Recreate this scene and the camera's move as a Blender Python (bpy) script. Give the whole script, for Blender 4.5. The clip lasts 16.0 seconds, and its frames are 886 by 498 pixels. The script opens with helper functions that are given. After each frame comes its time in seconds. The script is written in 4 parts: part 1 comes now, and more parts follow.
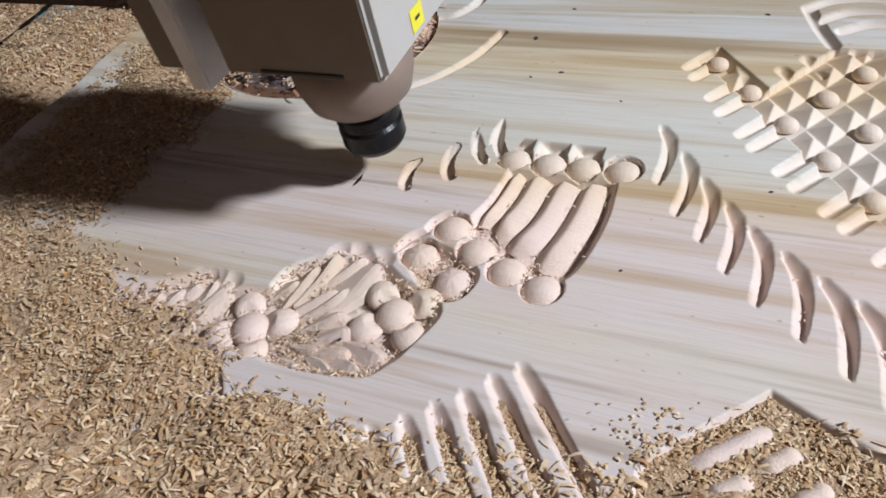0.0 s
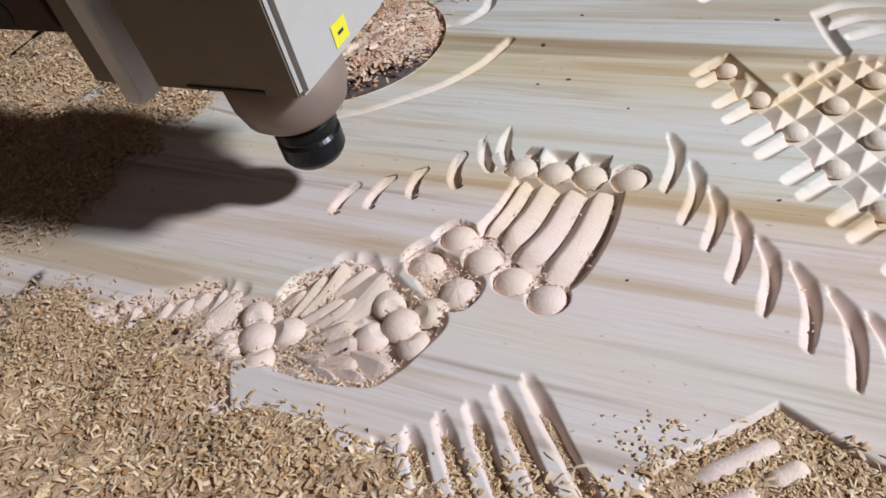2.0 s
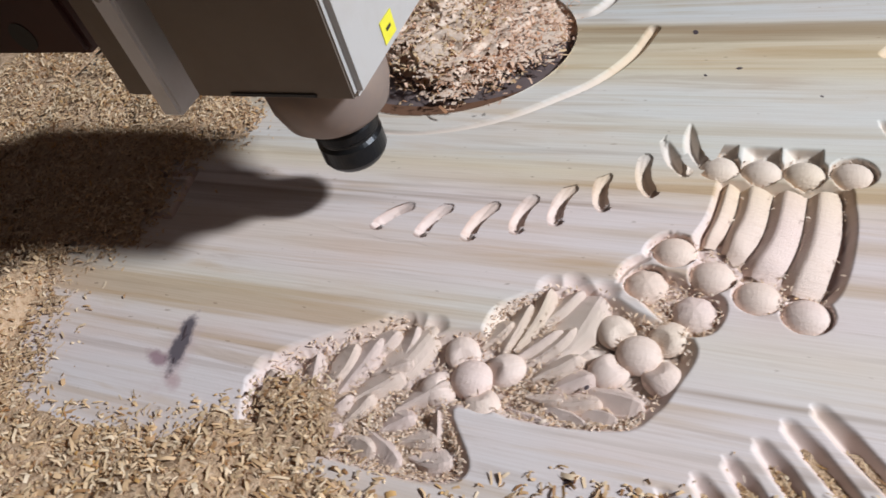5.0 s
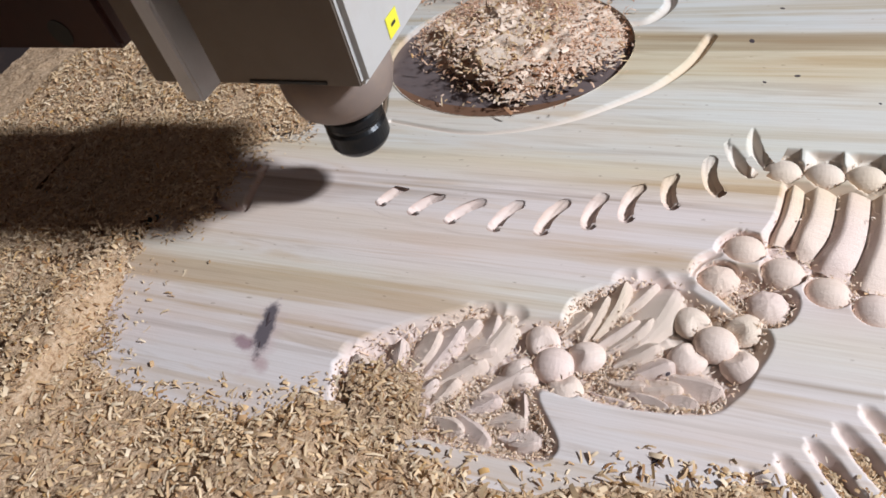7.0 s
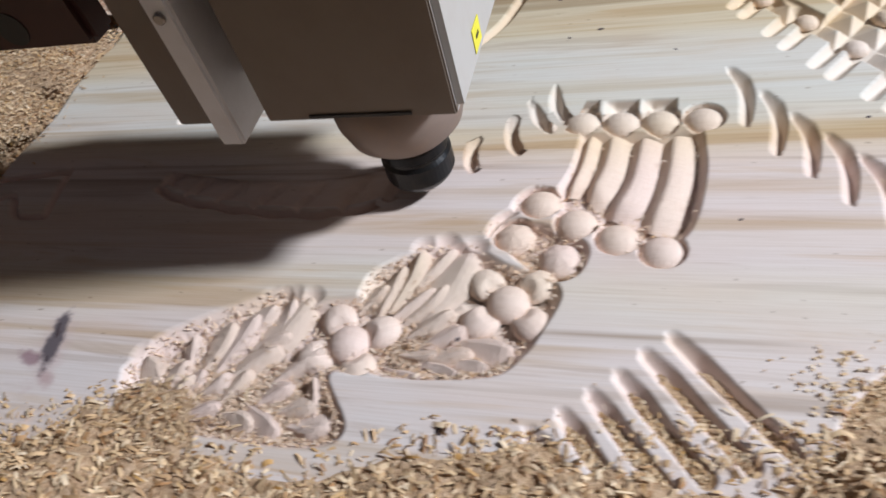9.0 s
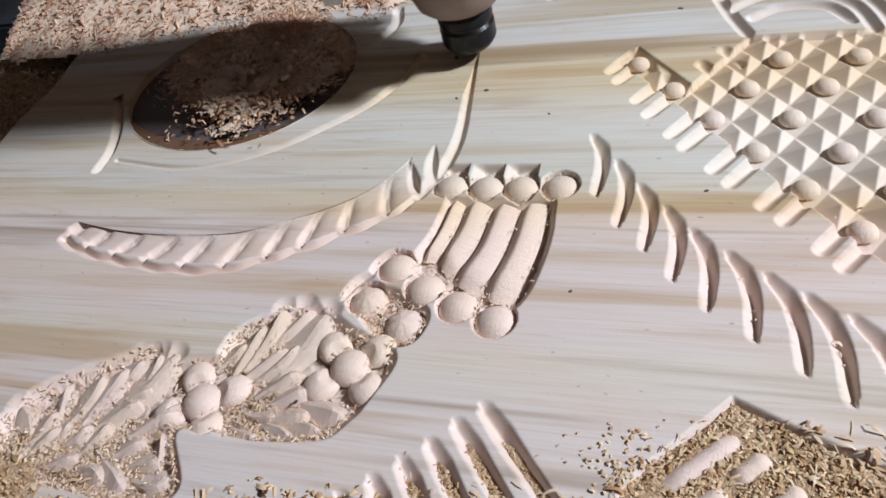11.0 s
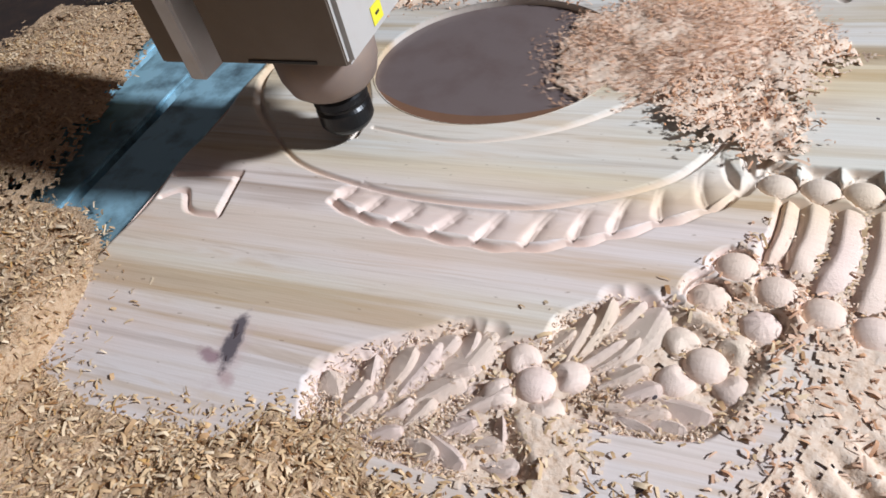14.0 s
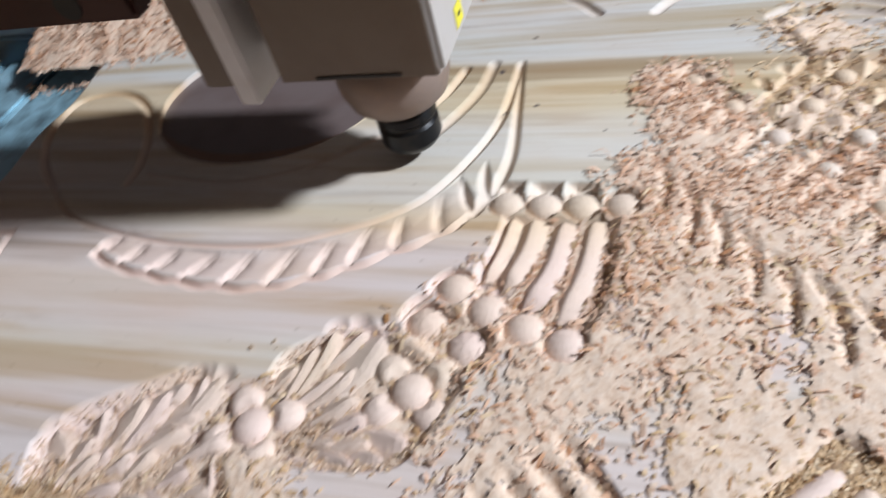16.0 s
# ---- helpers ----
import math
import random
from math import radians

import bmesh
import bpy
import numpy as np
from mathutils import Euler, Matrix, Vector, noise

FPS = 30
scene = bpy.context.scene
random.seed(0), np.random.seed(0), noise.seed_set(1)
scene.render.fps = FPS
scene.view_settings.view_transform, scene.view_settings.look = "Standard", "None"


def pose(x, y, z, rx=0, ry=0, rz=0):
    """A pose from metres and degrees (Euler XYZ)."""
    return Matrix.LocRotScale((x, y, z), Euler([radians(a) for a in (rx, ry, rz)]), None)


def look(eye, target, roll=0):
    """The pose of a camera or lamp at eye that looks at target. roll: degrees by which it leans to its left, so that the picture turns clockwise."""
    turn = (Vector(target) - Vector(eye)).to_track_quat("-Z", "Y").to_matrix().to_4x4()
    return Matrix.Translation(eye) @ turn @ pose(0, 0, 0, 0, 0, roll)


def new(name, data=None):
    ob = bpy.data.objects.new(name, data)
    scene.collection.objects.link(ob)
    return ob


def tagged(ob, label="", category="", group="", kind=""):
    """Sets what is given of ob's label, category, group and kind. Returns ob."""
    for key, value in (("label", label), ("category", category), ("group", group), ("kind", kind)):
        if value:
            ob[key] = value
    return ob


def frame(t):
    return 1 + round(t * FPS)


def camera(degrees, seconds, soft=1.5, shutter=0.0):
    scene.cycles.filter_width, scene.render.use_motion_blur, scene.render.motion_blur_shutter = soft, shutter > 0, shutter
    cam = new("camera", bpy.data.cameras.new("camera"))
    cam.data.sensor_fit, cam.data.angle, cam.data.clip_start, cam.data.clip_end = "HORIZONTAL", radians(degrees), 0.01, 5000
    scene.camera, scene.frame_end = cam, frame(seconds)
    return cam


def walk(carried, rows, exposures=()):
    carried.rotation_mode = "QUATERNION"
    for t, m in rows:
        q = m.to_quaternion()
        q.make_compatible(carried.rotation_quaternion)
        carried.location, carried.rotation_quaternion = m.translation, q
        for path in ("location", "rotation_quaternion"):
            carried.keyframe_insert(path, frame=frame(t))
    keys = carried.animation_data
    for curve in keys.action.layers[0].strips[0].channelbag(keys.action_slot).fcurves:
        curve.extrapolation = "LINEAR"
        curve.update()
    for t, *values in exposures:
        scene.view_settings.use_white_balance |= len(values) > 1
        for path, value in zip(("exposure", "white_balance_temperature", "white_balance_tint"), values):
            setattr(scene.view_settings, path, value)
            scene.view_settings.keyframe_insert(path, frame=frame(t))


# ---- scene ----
cam = camera(64.0, 16.0, 1.6, 0.5)
PATH = [
    (0, (0.158, -0.369, 0.329), (-0.602, 0.811, -1.097), -14.9),
    (0.5, (0.165, -0.359, 0.326), (-0.591, 0.803, -1.114), -15.4),
    (1, (0.159, -0.359, 0.328), (-0.596, 0.808, -1.109), -15.4),
    (1.5, (0.161, -0.367, 0.331), (-0.613, 0.81, -1.09), -15.3),
    (2, (0.161, -0.364, 0.332), (-0.631, 0.805, -1.084), -16.0),
    (2.5, (0.159, -0.37, 0.339), (-0.656, 0.79, -1.071), -16.8),
    (3, (0.151, -0.383, 0.338), (-0.68, 0.771, -1.068), -15.9),
    (3.2, (0.153, -0.381, 0.341), (-0.695, 0.762, -1.065), -16.8),
    (5.3, (-0.004, -0.371, 0.343), (-0.729, 0.784, -1.12), -18.5),
    (5.5, (-0.008, -0.373, 0.344), (-0.73, 0.763, -1.136), -17.9),
    (6, (-0.007, -0.398, 0.352), (-0.768, 0.773, -1.08), -18.5),
    (6.5, (-0.013, -0.405, 0.352), (-0.765, 0.77, -1.081), -18.1),
    (7, (-0.025, -0.407, 0.363), (-0.781, 0.769, -1.067), -17.8),
    (7.5, (-0.024, -0.414, 0.351), (-0.781, 0.754, -1.085), -17.9),
    (8, (-0.017, -0.404, 0.35), (-0.767, 0.782, -1.074), -18.1),
    (8.5, (0.009, -0.391, 0.337), (-0.636, 0.767, -1.16), -18.9),
    (9, (0.056, -0.38, 0.319), (-0.544, 0.837, -1.151), -18.8),
    (9.5, (0.142, -0.368, 0.331), (-0.544, 0.812, -1.131), -19.0),
    (9.7, (0.164, -0.343, 0.335), (-0.565, 0.778, -1.151), -22.4),
    (11.8, (0.144, -0.345, 0.338), (-0.47, 0.917, -1.087), -17.3),
    (12, (0.106, -0.356, 0.342), (-0.555, 0.87, -1.093), -15.3),
    (12.5, (0.01, -0.369, 0.349), (-0.669, 0.852, -1.082), -14.8),
    (13, (-0.061, -0.399, 0.371), (-0.773, 0.821, -1.045), -13.8),
    (13.5, (-0.047, -0.394, 0.35), (-0.772, 0.85, -1.039), -14.4),
    (14, (-0.026, -0.391, 0.345), (-0.764, 0.818, -1.067), -15.8),
    (14.5, (-0.012, -0.38, 0.342), (-0.729, 0.833, -1.077), -17.4),
    (15, (0.05, -0.344, 0.324), (-0.477, 1.004, -1.056), -17.6),
    (15.5, (0.137, -0.315, 0.332), (-0.38, 1.061, -1.025), -18.0),
    (16, (0.111, -0.342, 0.331), (-0.511, 0.925, -1.085), -17.3),
]
walk(cam, [(t, look(eye, target, roll)) for t, eye, target, roll in PATH], exposures=[(0.0, -0.02), (3.0, -0.03), (5.5, 0.12), (7.0, 0.22), (8.0, 0.22), (8.5, 0.22), (9.0, 0.10), (9.5, 0.08), (12.0, -0.02), (12.5, 0.0), (13.0, 0.16), (14.0, 0.28), (14.5, 0.26), (15.0, 0.14), (15.5, 0.0), (16.0, 0.16)])

# ---------------------------------------------------------------- light
world = bpy.data.worlds.new("world")
scene.world = world
world.use_nodes = True
wn, wl = world.node_tree.nodes, world.node_tree.links
sky = wn.new("ShaderNodeTexSky")
sky.sky_type, sky.sun_disc = "NISHITA", False
sky.sun_elevation, sky.sun_rotation = radians(38), radians(80)
tone = wn.new("ShaderNodeMix")
tone.data_type, tone.blend_type = "RGBA", "MULTIPLY"
tone.inputs[0].default_value, tone.inputs[7].default_value = 1.0, (1.0, 0.60, 0.40, 1)
wl.new(sky.outputs[0], tone.inputs[6])
wl.new(tone.outputs[2], wn["Background"].inputs[0])
wn["Background"].inputs[1].default_value = 0.036

# main lamp, placed by the direction of the shadows; its source is unseen
key_light = new("key_light", bpy.data.lights.new("key_light", "AREA"))
key_light.data.shape, key_light.data.size = "DISK", 0.46
key_light.data.energy, key_light.data.color = 326.0, (0.822, 0.895, 1.0)
key_light.matrix_world = look((3.640, 0.493, 2.790), (-0.05, -0.05, 0))
scene.view_settings.exposure = 0.0


# ---------------------------------------------------------------- materials
class Mat:
    """A node material with short ways to add nodes."""

    def __init__(self, name, rough=0.6, metal=0.0):
        self.m = bpy.data.materials.new(name)
        self.m.use_nodes = True
        self.n, self.l = self.m.node_tree.nodes, self.m.node_tree.links
        self.b = self.n["Principled BSDF"]
        self.b.inputs["Roughness"].default_value = rough
        self.b.inputs["Metallic"].default_value = metal

    def node(self, kind, **values):
        nd = self.n.new(kind)
        for key, v in values.items():
            nd.inputs[key].default_value = v
        return nd

    def coords(self, sx=1, sy=1, sz=1):
        c = self.n.new("ShaderNodeTexCoord")
        mp = self.n.new("ShaderNodeMapping")
        mp.inputs["Scale"].default_value = (sx, sy, sz)
        self.l.new(c.outputs["Object"], mp.inputs["Vector"])
        return mp.outputs[0]

    def noise(self, scale, detail=4, rough=0.55, vec=None, distort=0.0):
        nd = self.node("ShaderNodeTexNoise", Scale=scale, Detail=detail, Roughness=rough, Distortion=distort)
        if vec is not None:
            self.l.new(vec, nd.inputs["Vector"])
        return nd.outputs[0]

    def ramp(self, fac, stops):
        nd = self.n.new("ShaderNodeValToRGB")
        e = nd.color_ramp.elements
        while len(e) < len(stops):
            e.new(0.5)
        for el, (p, c) in zip(e, stops):
            el.position, el.color = p, (*c, 1)
        self.l.new(fac, nd.inputs[0])
        return nd.outputs[0]

    def mix(self, fac, a, b, kind="MIX"):
        nd = self.n.new("ShaderNodeMix")
        nd.data_type, nd.blend_type = "RGBA", kind
        for s, v in ((nd.inputs[0], fac), (nd.inputs[6], a), (nd.inputs[7], b)):
            if isinstance(v, (int, float)):
                s.default_value = v
            elif isinstance(v, tuple):
                s.default_value = (*v, 1)
            else:
                self.l.new(v, s)
        return nd.outputs[2]

    def blot(self, x, y, turn, a, b, soft, most, warp):
        """A soft, uneven oval mask round a place on the face."""
        vec = self.coords()
        for where, spin, size in (((-x, -y, 0), 0, (1, 1, 1)), ((0, 0, 0), -turn, (1, 1, 1)), ((0, 0, 0), 0, (1 / a, 1 / b, 1))):
            mp = self.n.new("ShaderNodeMapping")
            mp.inputs["Location"].default_value, mp.inputs["Rotation"].default_value, mp.inputs["Scale"].default_value = where, (0, 0, spin), size
            self.l.new(vec, mp.inputs["Vector"])
            vec = mp.outputs[0]
        far = self.n.new("ShaderNodeVectorMath")
        far.operation = "LENGTH"
        self.l.new(vec, far.inputs[0])
        add = self.n.new("ShaderNodeMath")
        add.operation = "MULTIPLY_ADD"
        self.l.new(warp, add.inputs[0])
        add.inputs[1].default_value = 1.5
        self.l.new(far.outputs["Value"], add.inputs[2])
        fade = self.n.new("ShaderNodeMapRange")
        for key, value in (("From Min", 1.75 - soft), ("From Max", 1.75), ("To Min", most), ("To Max", 0.0)):
            fade.inputs[key].default_value = value
        self.l.new(add.outputs[0], fade.inputs[0])
        return fade.outputs[0]

    def bump(self, height, strength=0.3, distance=0.001):
        nd = self.node("ShaderNodeBump", Strength=strength, Distance=distance)
        self.l.new(height, nd.inputs["Height"])
        self.l.new(nd.outputs[0], self.b.inputs["Normal"])

    def colour(self, socket):
        if isinstance(socket, tuple):
            self.b.inputs["Base Color"].default_value = (*socket, 1)
        else:
            self.l.new(socket, self.b.inputs["Base Color"])
        return self


def strip_colour(w, place):
    """The hue of the glued strips across the board, from grey and straw to pink."""
    sep = w.n.new("ShaderNodeSeparateXYZ")
    w.l.new(place, sep.inputs[0])
    wave = w.noise(2.0, 2, 0.5, w.coords(1.0, 3.0, 1))
    add = w.n.new("ShaderNodeMath")
    add.operation = "MULTIPLY_ADD"
    w.l.new(wave, add.inputs[0])
    add.inputs[1].default_value = 0.05
    w.l.new(sep.outputs[1], add.inputs[2])
    span = w.node("ShaderNodeMapRange")
    span.inputs["From Min"].default_value, span.inputs["From Max"].default_value = -0.395, 0.445
    w.l.new(add.outputs[0], span.inputs[0])
    return w.ramp(span.outputs[0], [(0.15, (0.68, 0.60, 0.58)), (0.28, (0.71, 0.61, 0.59)), (0.335, (0.70, 0.62, 0.52)), (0.365, (0.72, 0.61, 0.58)), (0.45, (0.73, 0.615, 0.58)), (0.485, (0.65, 0.53, 0.35)), (0.51, (0.64, 0.63, 0.59)), (0.59, (0.67, 0.64, 0.57)), (0.625, (0.62, 0.50, 0.29)), (0.69, (0.58, 0.46, 0.26)), (0.705, (0.57, 0.58, 0.56)), (0.85, (0.58, 0.58, 0.56))])


def wood_material(name):
    w = Mat(name, 0.62)
    band = w.noise(1.0, 2, 0.5, w.coords(0.45, 13, 0.5))
    base = w.ramp(band, [(0.30, (0.60, 0.45, 0.25)), (0.39, (0.69, 0.58, 0.41)), (0.46, (0.70, 0.65, 0.60)), (0.53, (0.67, 0.64, 0.60)), (0.60, (0.70, 0.645, 0.59)), (0.70, (0.64, 0.53, 0.36))])
    pinkish = w.noise(2.2, 2, 0.5, w.coords(1.2, 2.5, 1))
    base = w.mix(w.ramp(pinkish, [(0.42, (0, 0, 0)), (0.58, (0.7, 0.7, 0.7))]), base, (0.71, 0.615, 0.575))
    strips = strip_colour(w, w.coords())
    base = w.mix(0.66, base, strips)
    streak = w.noise(1.0, 4, 0.5, w.coords(1.0, 36, 3), 0.7)
    dark = w.ramp(streak, [(0.30, (0.42, 0.32, 0.22)), (0.43, (1, 1, 1)), (0.52, (1.0, 1.0, 1.0)), (0.63, (0.70, 0.55, 0.34))])
    col = w.mix(0.68, base, dark, "MULTIPLY")
    short = w.noise(1.0, 4, 0.6, w.coords(4.2, 62, 4), 1.0)
    col = w.mix(0.42, col, w.ramp(short, [(0.33, (0.70, 0.62, 0.54)), (0.43, (1, 1, 1)), (0.55, (1, 1, 1)), (0.68, (0.84, 0.68, 0.46))]), "MULTIPLY")
    blush = w.noise(7.0, 3, 0.6, w.coords(0.8, 2.2, 1))
    col = w.mix(0.5, col, w.ramp(blush, [(0.36, (0.98, 1.0, 1.0)), (0.5, (1, 0.975, 0.96)), (0.64, (1.0, 0.90, 0.84))]), "MULTIPLY")
    fine = w.noise(1.0, 3, 0.6, w.coords(14, 700, 14))
    col = w.mix(0.35, col, w.ramp(fine, [(0.35, (0.80, 0.74, 0.68)), (0.6, (1, 1, 1))]), "MULTIPLY")
    speck = w.noise(260, 1, 0.4, w.coords(0.45, 1, 1))
    col = w.mix(w.ramp(speck, [(0.74, (0, 0, 0)), (0.80, (0.5, 0.5, 0.5))]), col, (0.24, 0.15, 0.09))
    # a knot with its stained surroundings
    warp = w.noise(95, 4, 0.65, w.coords())
    for x, y, turn, a, b, soft, tint, most in ((-0.317, -0.205, 1.80, 0.034, 0.0150, 0.75, (0.56, 0.42, 0.40), 0.75), (-0.329, -0.2125, -0.25, 0.014, 0.0060, 0.6, (0.30, 0.18, 0.20), 0.85), (-0.308, -0.226, -0.6, 0.012, 0.0060, 0.8, (0.46, 0.31, 0.30), 0.7), (-0.3185, -0.200, 1.78, 0.0265, 0.0082, 0.45, (0.105, 0.085, 0.095), 0.96)):
        col = w.mix(w.blot(x, y, turn, a, b, soft, most, warp), col, tint)
    # fresh cuts are pinker than the planed face
    where = w.n.new("ShaderNodeSeparateXYZ")
    w.l.new(w.coords(), where.inputs[0])
    fresh = w.n.new("ShaderNodeMapRange")
    for key, value in (("From Min", -0.0004), ("From Max", -0.0022), ("To Min", 0.0), ("To Max", 0.78)):
        fresh.inputs[key].default_value = value
    w.l.new(where.outputs[2], fresh.inputs[0])
    cut_hue = w.mix(0.35, w.mix(1.0, strips, (1.08, 0.95, 0.85), "MULTIPLY"), w.ramp(w.noise(9, 3, 0.6, w.coords()), [(0.38, (0.74, 0.57, 0.44)), (0.5, (0.76, 0.63, 0.57)), (0.62, (0.74, 0.58, 0.53))]))
    col = w.mix(fresh.outputs[0], col, cut_hue)
    w.colour(col)
    w.bump(w.mix(0.5, fine, w.noise(420, 2, 0.6, w.coords())), 0.25, 0.0006)
    return w.m


def chip_material(name, stops):
    c = Mat(name, 0.75)
    g = c.n.new("ShaderNodeNewGeometry")
    col = c.ramp(g.outputs["Random Per Island"], stops)
    col = c.mix(0.5, col, c.ramp(c.noise(30, 2, 0.5, c.coords()), [(0.35, (0.72, 0.66, 0.6)), (0.65, (1, 1, 1))]), "MULTIPLY")
    c.colour(col)
    return c.m


def plain_material(name, rgb, rough=0.5, metal=0.0, grime=0.25, scale=40.0, dirt=(0.25, 0.17, 0.1)):
    p = Mat(name, rough, metal)
    n = p.noise(scale, 5, 0.6, p.coords())
    p.colour(p.mix(p.ramp(n, [(0.45, (0, 0, 0)), (0.75, (grime,) * 3)]), rgb, dirt))
    p.bump(p.noise(scale * 9, 2, 0.5, p.coords()), 0.08, 0.0005)
    return p.m


PLASTER = plain_material("plaster", (0.55, 0.52, 0.48), 0.8, 0, 0.3, 6, (0.4, 0.36, 0.3))
WOOD = wood_material("carved_wood")
_f = Mat("fresh_cut_wood", 0.65)
_info = _f.n.new("ShaderNodeObjectInfo")
_tint = _f.ramp(_info.outputs["Random"], [(0.0, (0.76, 0.64, 0.53)), (0.4, (0.78, 0.67, 0.61)), (0.75, (0.76, 0.63, 0.59)), (1.0, (0.74, 0.61, 0.49))])
_place = _f.n.new("ShaderNodeNewGeometry")
_tint = _f.mix(0.5, _tint, _f.mix(1.0, strip_colour(_f, _place.outputs["Position"]), (1.13, 0.95, 0.80), "MULTIPLY"))
_grain = _f.noise(1.0, 4, 0.6, _f.coords(60, 900, 60))
_f.colour(_f.mix(0.28, _tint, _f.ramp(_grain, [(0.32, (0.76, 0.66, 0.56)), (0.55, (1, 1, 1))]), "MULTIPLY"))
_f.bump(_f.noise(700, 4, 0.7, _f.coords()), 0.6, 0.0010)
FRESH = _f.m
CHIPS = chip_material("wood_chips", [(0.0, (0.36, 0.17, 0.06)), (0.15, (0.57, 0.36, 0.19)), (0.5, (0.72, 0.51, 0.30)), (0.9, (0.80, 0.63, 0.44)), (1.0, (0.60, 0.33, 0.10))])
PINK = chip_material("pink_chips", [(0.0, (0.52, 0.24, 0.11)), (0.3, (0.72, 0.44, 0.29)), (0.75, (0.80, 0.58, 0.44)), (1.0, (0.62, 0.33, 0.17))])
FIBRE = chip_material("wood_fibre", [(0.0, (0.66, 0.44, 0.28)), (0.4, (0.77, 0.58, 0.43)), (0.8, (0.80, 0.65, 0.53)), (1.0, (0.68, 0.43, 0.23))])
DUSTBED = Mat("dust_bed", 0.85)
_d = DUSTBED.noise(240, 4, 0.7, DUSTBED.coords())
DUSTBED.colour(DUSTBED.ramp(_d, [(0.30, (0.22, 0.115, 0.055)), (0.46, (0.50, 0.325, 0.19)), (0.68, (0.66, 0.47, 0.315))]))
DUSTBED.bump(_d, 0.9, 0.004)
DUSTBED = DUSTBED.m
PINKBED = Mat("pink_dust_bed", 0.85)
_d = PINKBED.noise(240, 4, 0.7, PINKBED.coords())
PINKBED.colour(PINKBED.ramp(_d, [(0.30, (0.52, 0.33, 0.21)), (0.44, (0.73, 0.545, 0.41)), (0.68, (0.80, 0.65, 0.53))]))
PINKBED.bump(_d, 0.5, 0.002)
PINKBED = PINKBED.m
BLACK = plain_material("black_oxide_steel", (0.012, 0.013, 0.015), 0.32, 0.6, 0.25, 60, (0.10, 0.08, 0.06))
STEEL = plain_material("bit_steel", (0.30, 0.28, 0.27), 0.3, 1.0, 0.2, 90)
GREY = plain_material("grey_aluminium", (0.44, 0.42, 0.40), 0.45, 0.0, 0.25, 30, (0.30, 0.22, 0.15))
NOSE = plain_material("dusty_nose_metal", (0.26, 0.20, 0.17), 0.5, 0.25, 0.35, 50, (0.42, 0.28, 0.18))
PLATE = plain_material("pale_plate_metal", (0.72, 0.72, 0.73), 0.4, 0.1, 0.2, 25)
# dark metal with the shade of the spindle's unlit faces in its colour
SHADED_METAL = plain_material("dark_shaded_metal", (0.19, 0.155, 0.125), 0.45, 0.1, 0.4, 18, (0.12, 0.075, 0.05))
YELLOW = plain_material("yellow_sticker", (0.75, 0.68, 0.04), 0.4, 0, 0.1)
INK = plain_material("black_ink", (0.02, 0.02, 0.02), 0.5, 0, 0.0)
BED = plain_material("dark_machine_bed", (0.055, 0.040, 0.040), 0.33, 0.0, 0.6, 14, (0.14, 0.085, 0.06))
PANEL = plain_material("dark_brown_panel", (0.15, 0.115, 0.11), 0.45, 0.0, 0.5, 22, (0.09, 0.05, 0.04))
# brown that stands for the shade along the opening's near rim
RIM_SHADE = plain_material("brown_rim_shade", (0.17, 0.085, 0.05), 0.6, 0, 0.4, 40, (0.12, 0.06, 0.03))
# glossy slats: the blue of the reflected sky is put into the base colour
SKY_BLUE_STEEL = plain_material("sky_reflecting_steel", (0.36, 0.60, 0.72), 0.30, 0.3, 0.95, 26, (0.03, 0.035, 0.04))
DARKSTEEL = plain_material("dark_blue_steel", (0.05, 0.07, 0.09), 0.4, 0.4, 0.4, 50, (0.10, 0.16, 0.13))
KNOT = plain_material("dark_knot", (0.05, 0.035, 0.045), 0.6, 0, 0.4, 200)
DARKRED = plain_material("dark_red_casting", (0.06, 0.022, 0.018), 0.5, 0.1, 0.5, 30, (0.03, 0.02, 0.02))


# ---------------------------------------------------------------- mesh helpers
def mesh_from(name, verts, faces, material, smooth=False):
    me = bpy.data.meshes.new(name)
    me.from_pydata([tuple(v) for v in verts], [], [tuple(f) for f in faces])
    me.materials.append(material)
    if smooth:
        me.polygons.foreach_set("use_smooth", [True] * len(me.polygons))
    me.update()
    return me


def grid_mesh(name, X, Y, Z, keep, material):
    """A height field on the lines X and Y; keep tells which cells are built."""
    ny, nx = Z.shape
    co = np.empty((ny * nx, 3), np.float32)
    co[:, 0], co[:, 1], co[:, 2] = np.tile(X, ny), np.repeat(Y, nx), Z.ravel()
    j, i = np.nonzero(keep)
    a = j * nx + i
    quads = np.stack([a, a + 1, a + nx + 1, a + nx], 1).astype(np.int32)
    used = np.unique(quads)
    remap = np.zeros(ny * nx, np.int32)
    remap[used] = np.arange(len(used))
    co, quads = co[used], remap[quads]
    me = bpy.data.meshes.new(name)
    me.vertices.add(len(co))
    me.vertices.foreach_set("co", co.ravel())
    me.loops.add(quads.size)
    me.loops.foreach_set("vertex_index", quads.ravel())
    me.polygons.add(len(quads))
    me.polygons.foreach_set("loop_start", np.arange(0, quads.size, 4, dtype=np.int32))
    me.polygons.foreach_set("use_smooth", np.ones(len(quads), bool))
    me.materials.append(material)
    me.update(calc_edges=True)
    return me


def part(name, bm, material, parent, label="", smooth=False):
    me = bpy.data.meshes.new(name)
    bm.to_mesh(me)
    bm.free()
    me.materials.append(material)
    if smooth:
        me.polygons.foreach_set("use_smooth", [True] * len(me.polygons))
    ob = new(name, me)
    ob.parent = parent
    return tagged(ob, label)


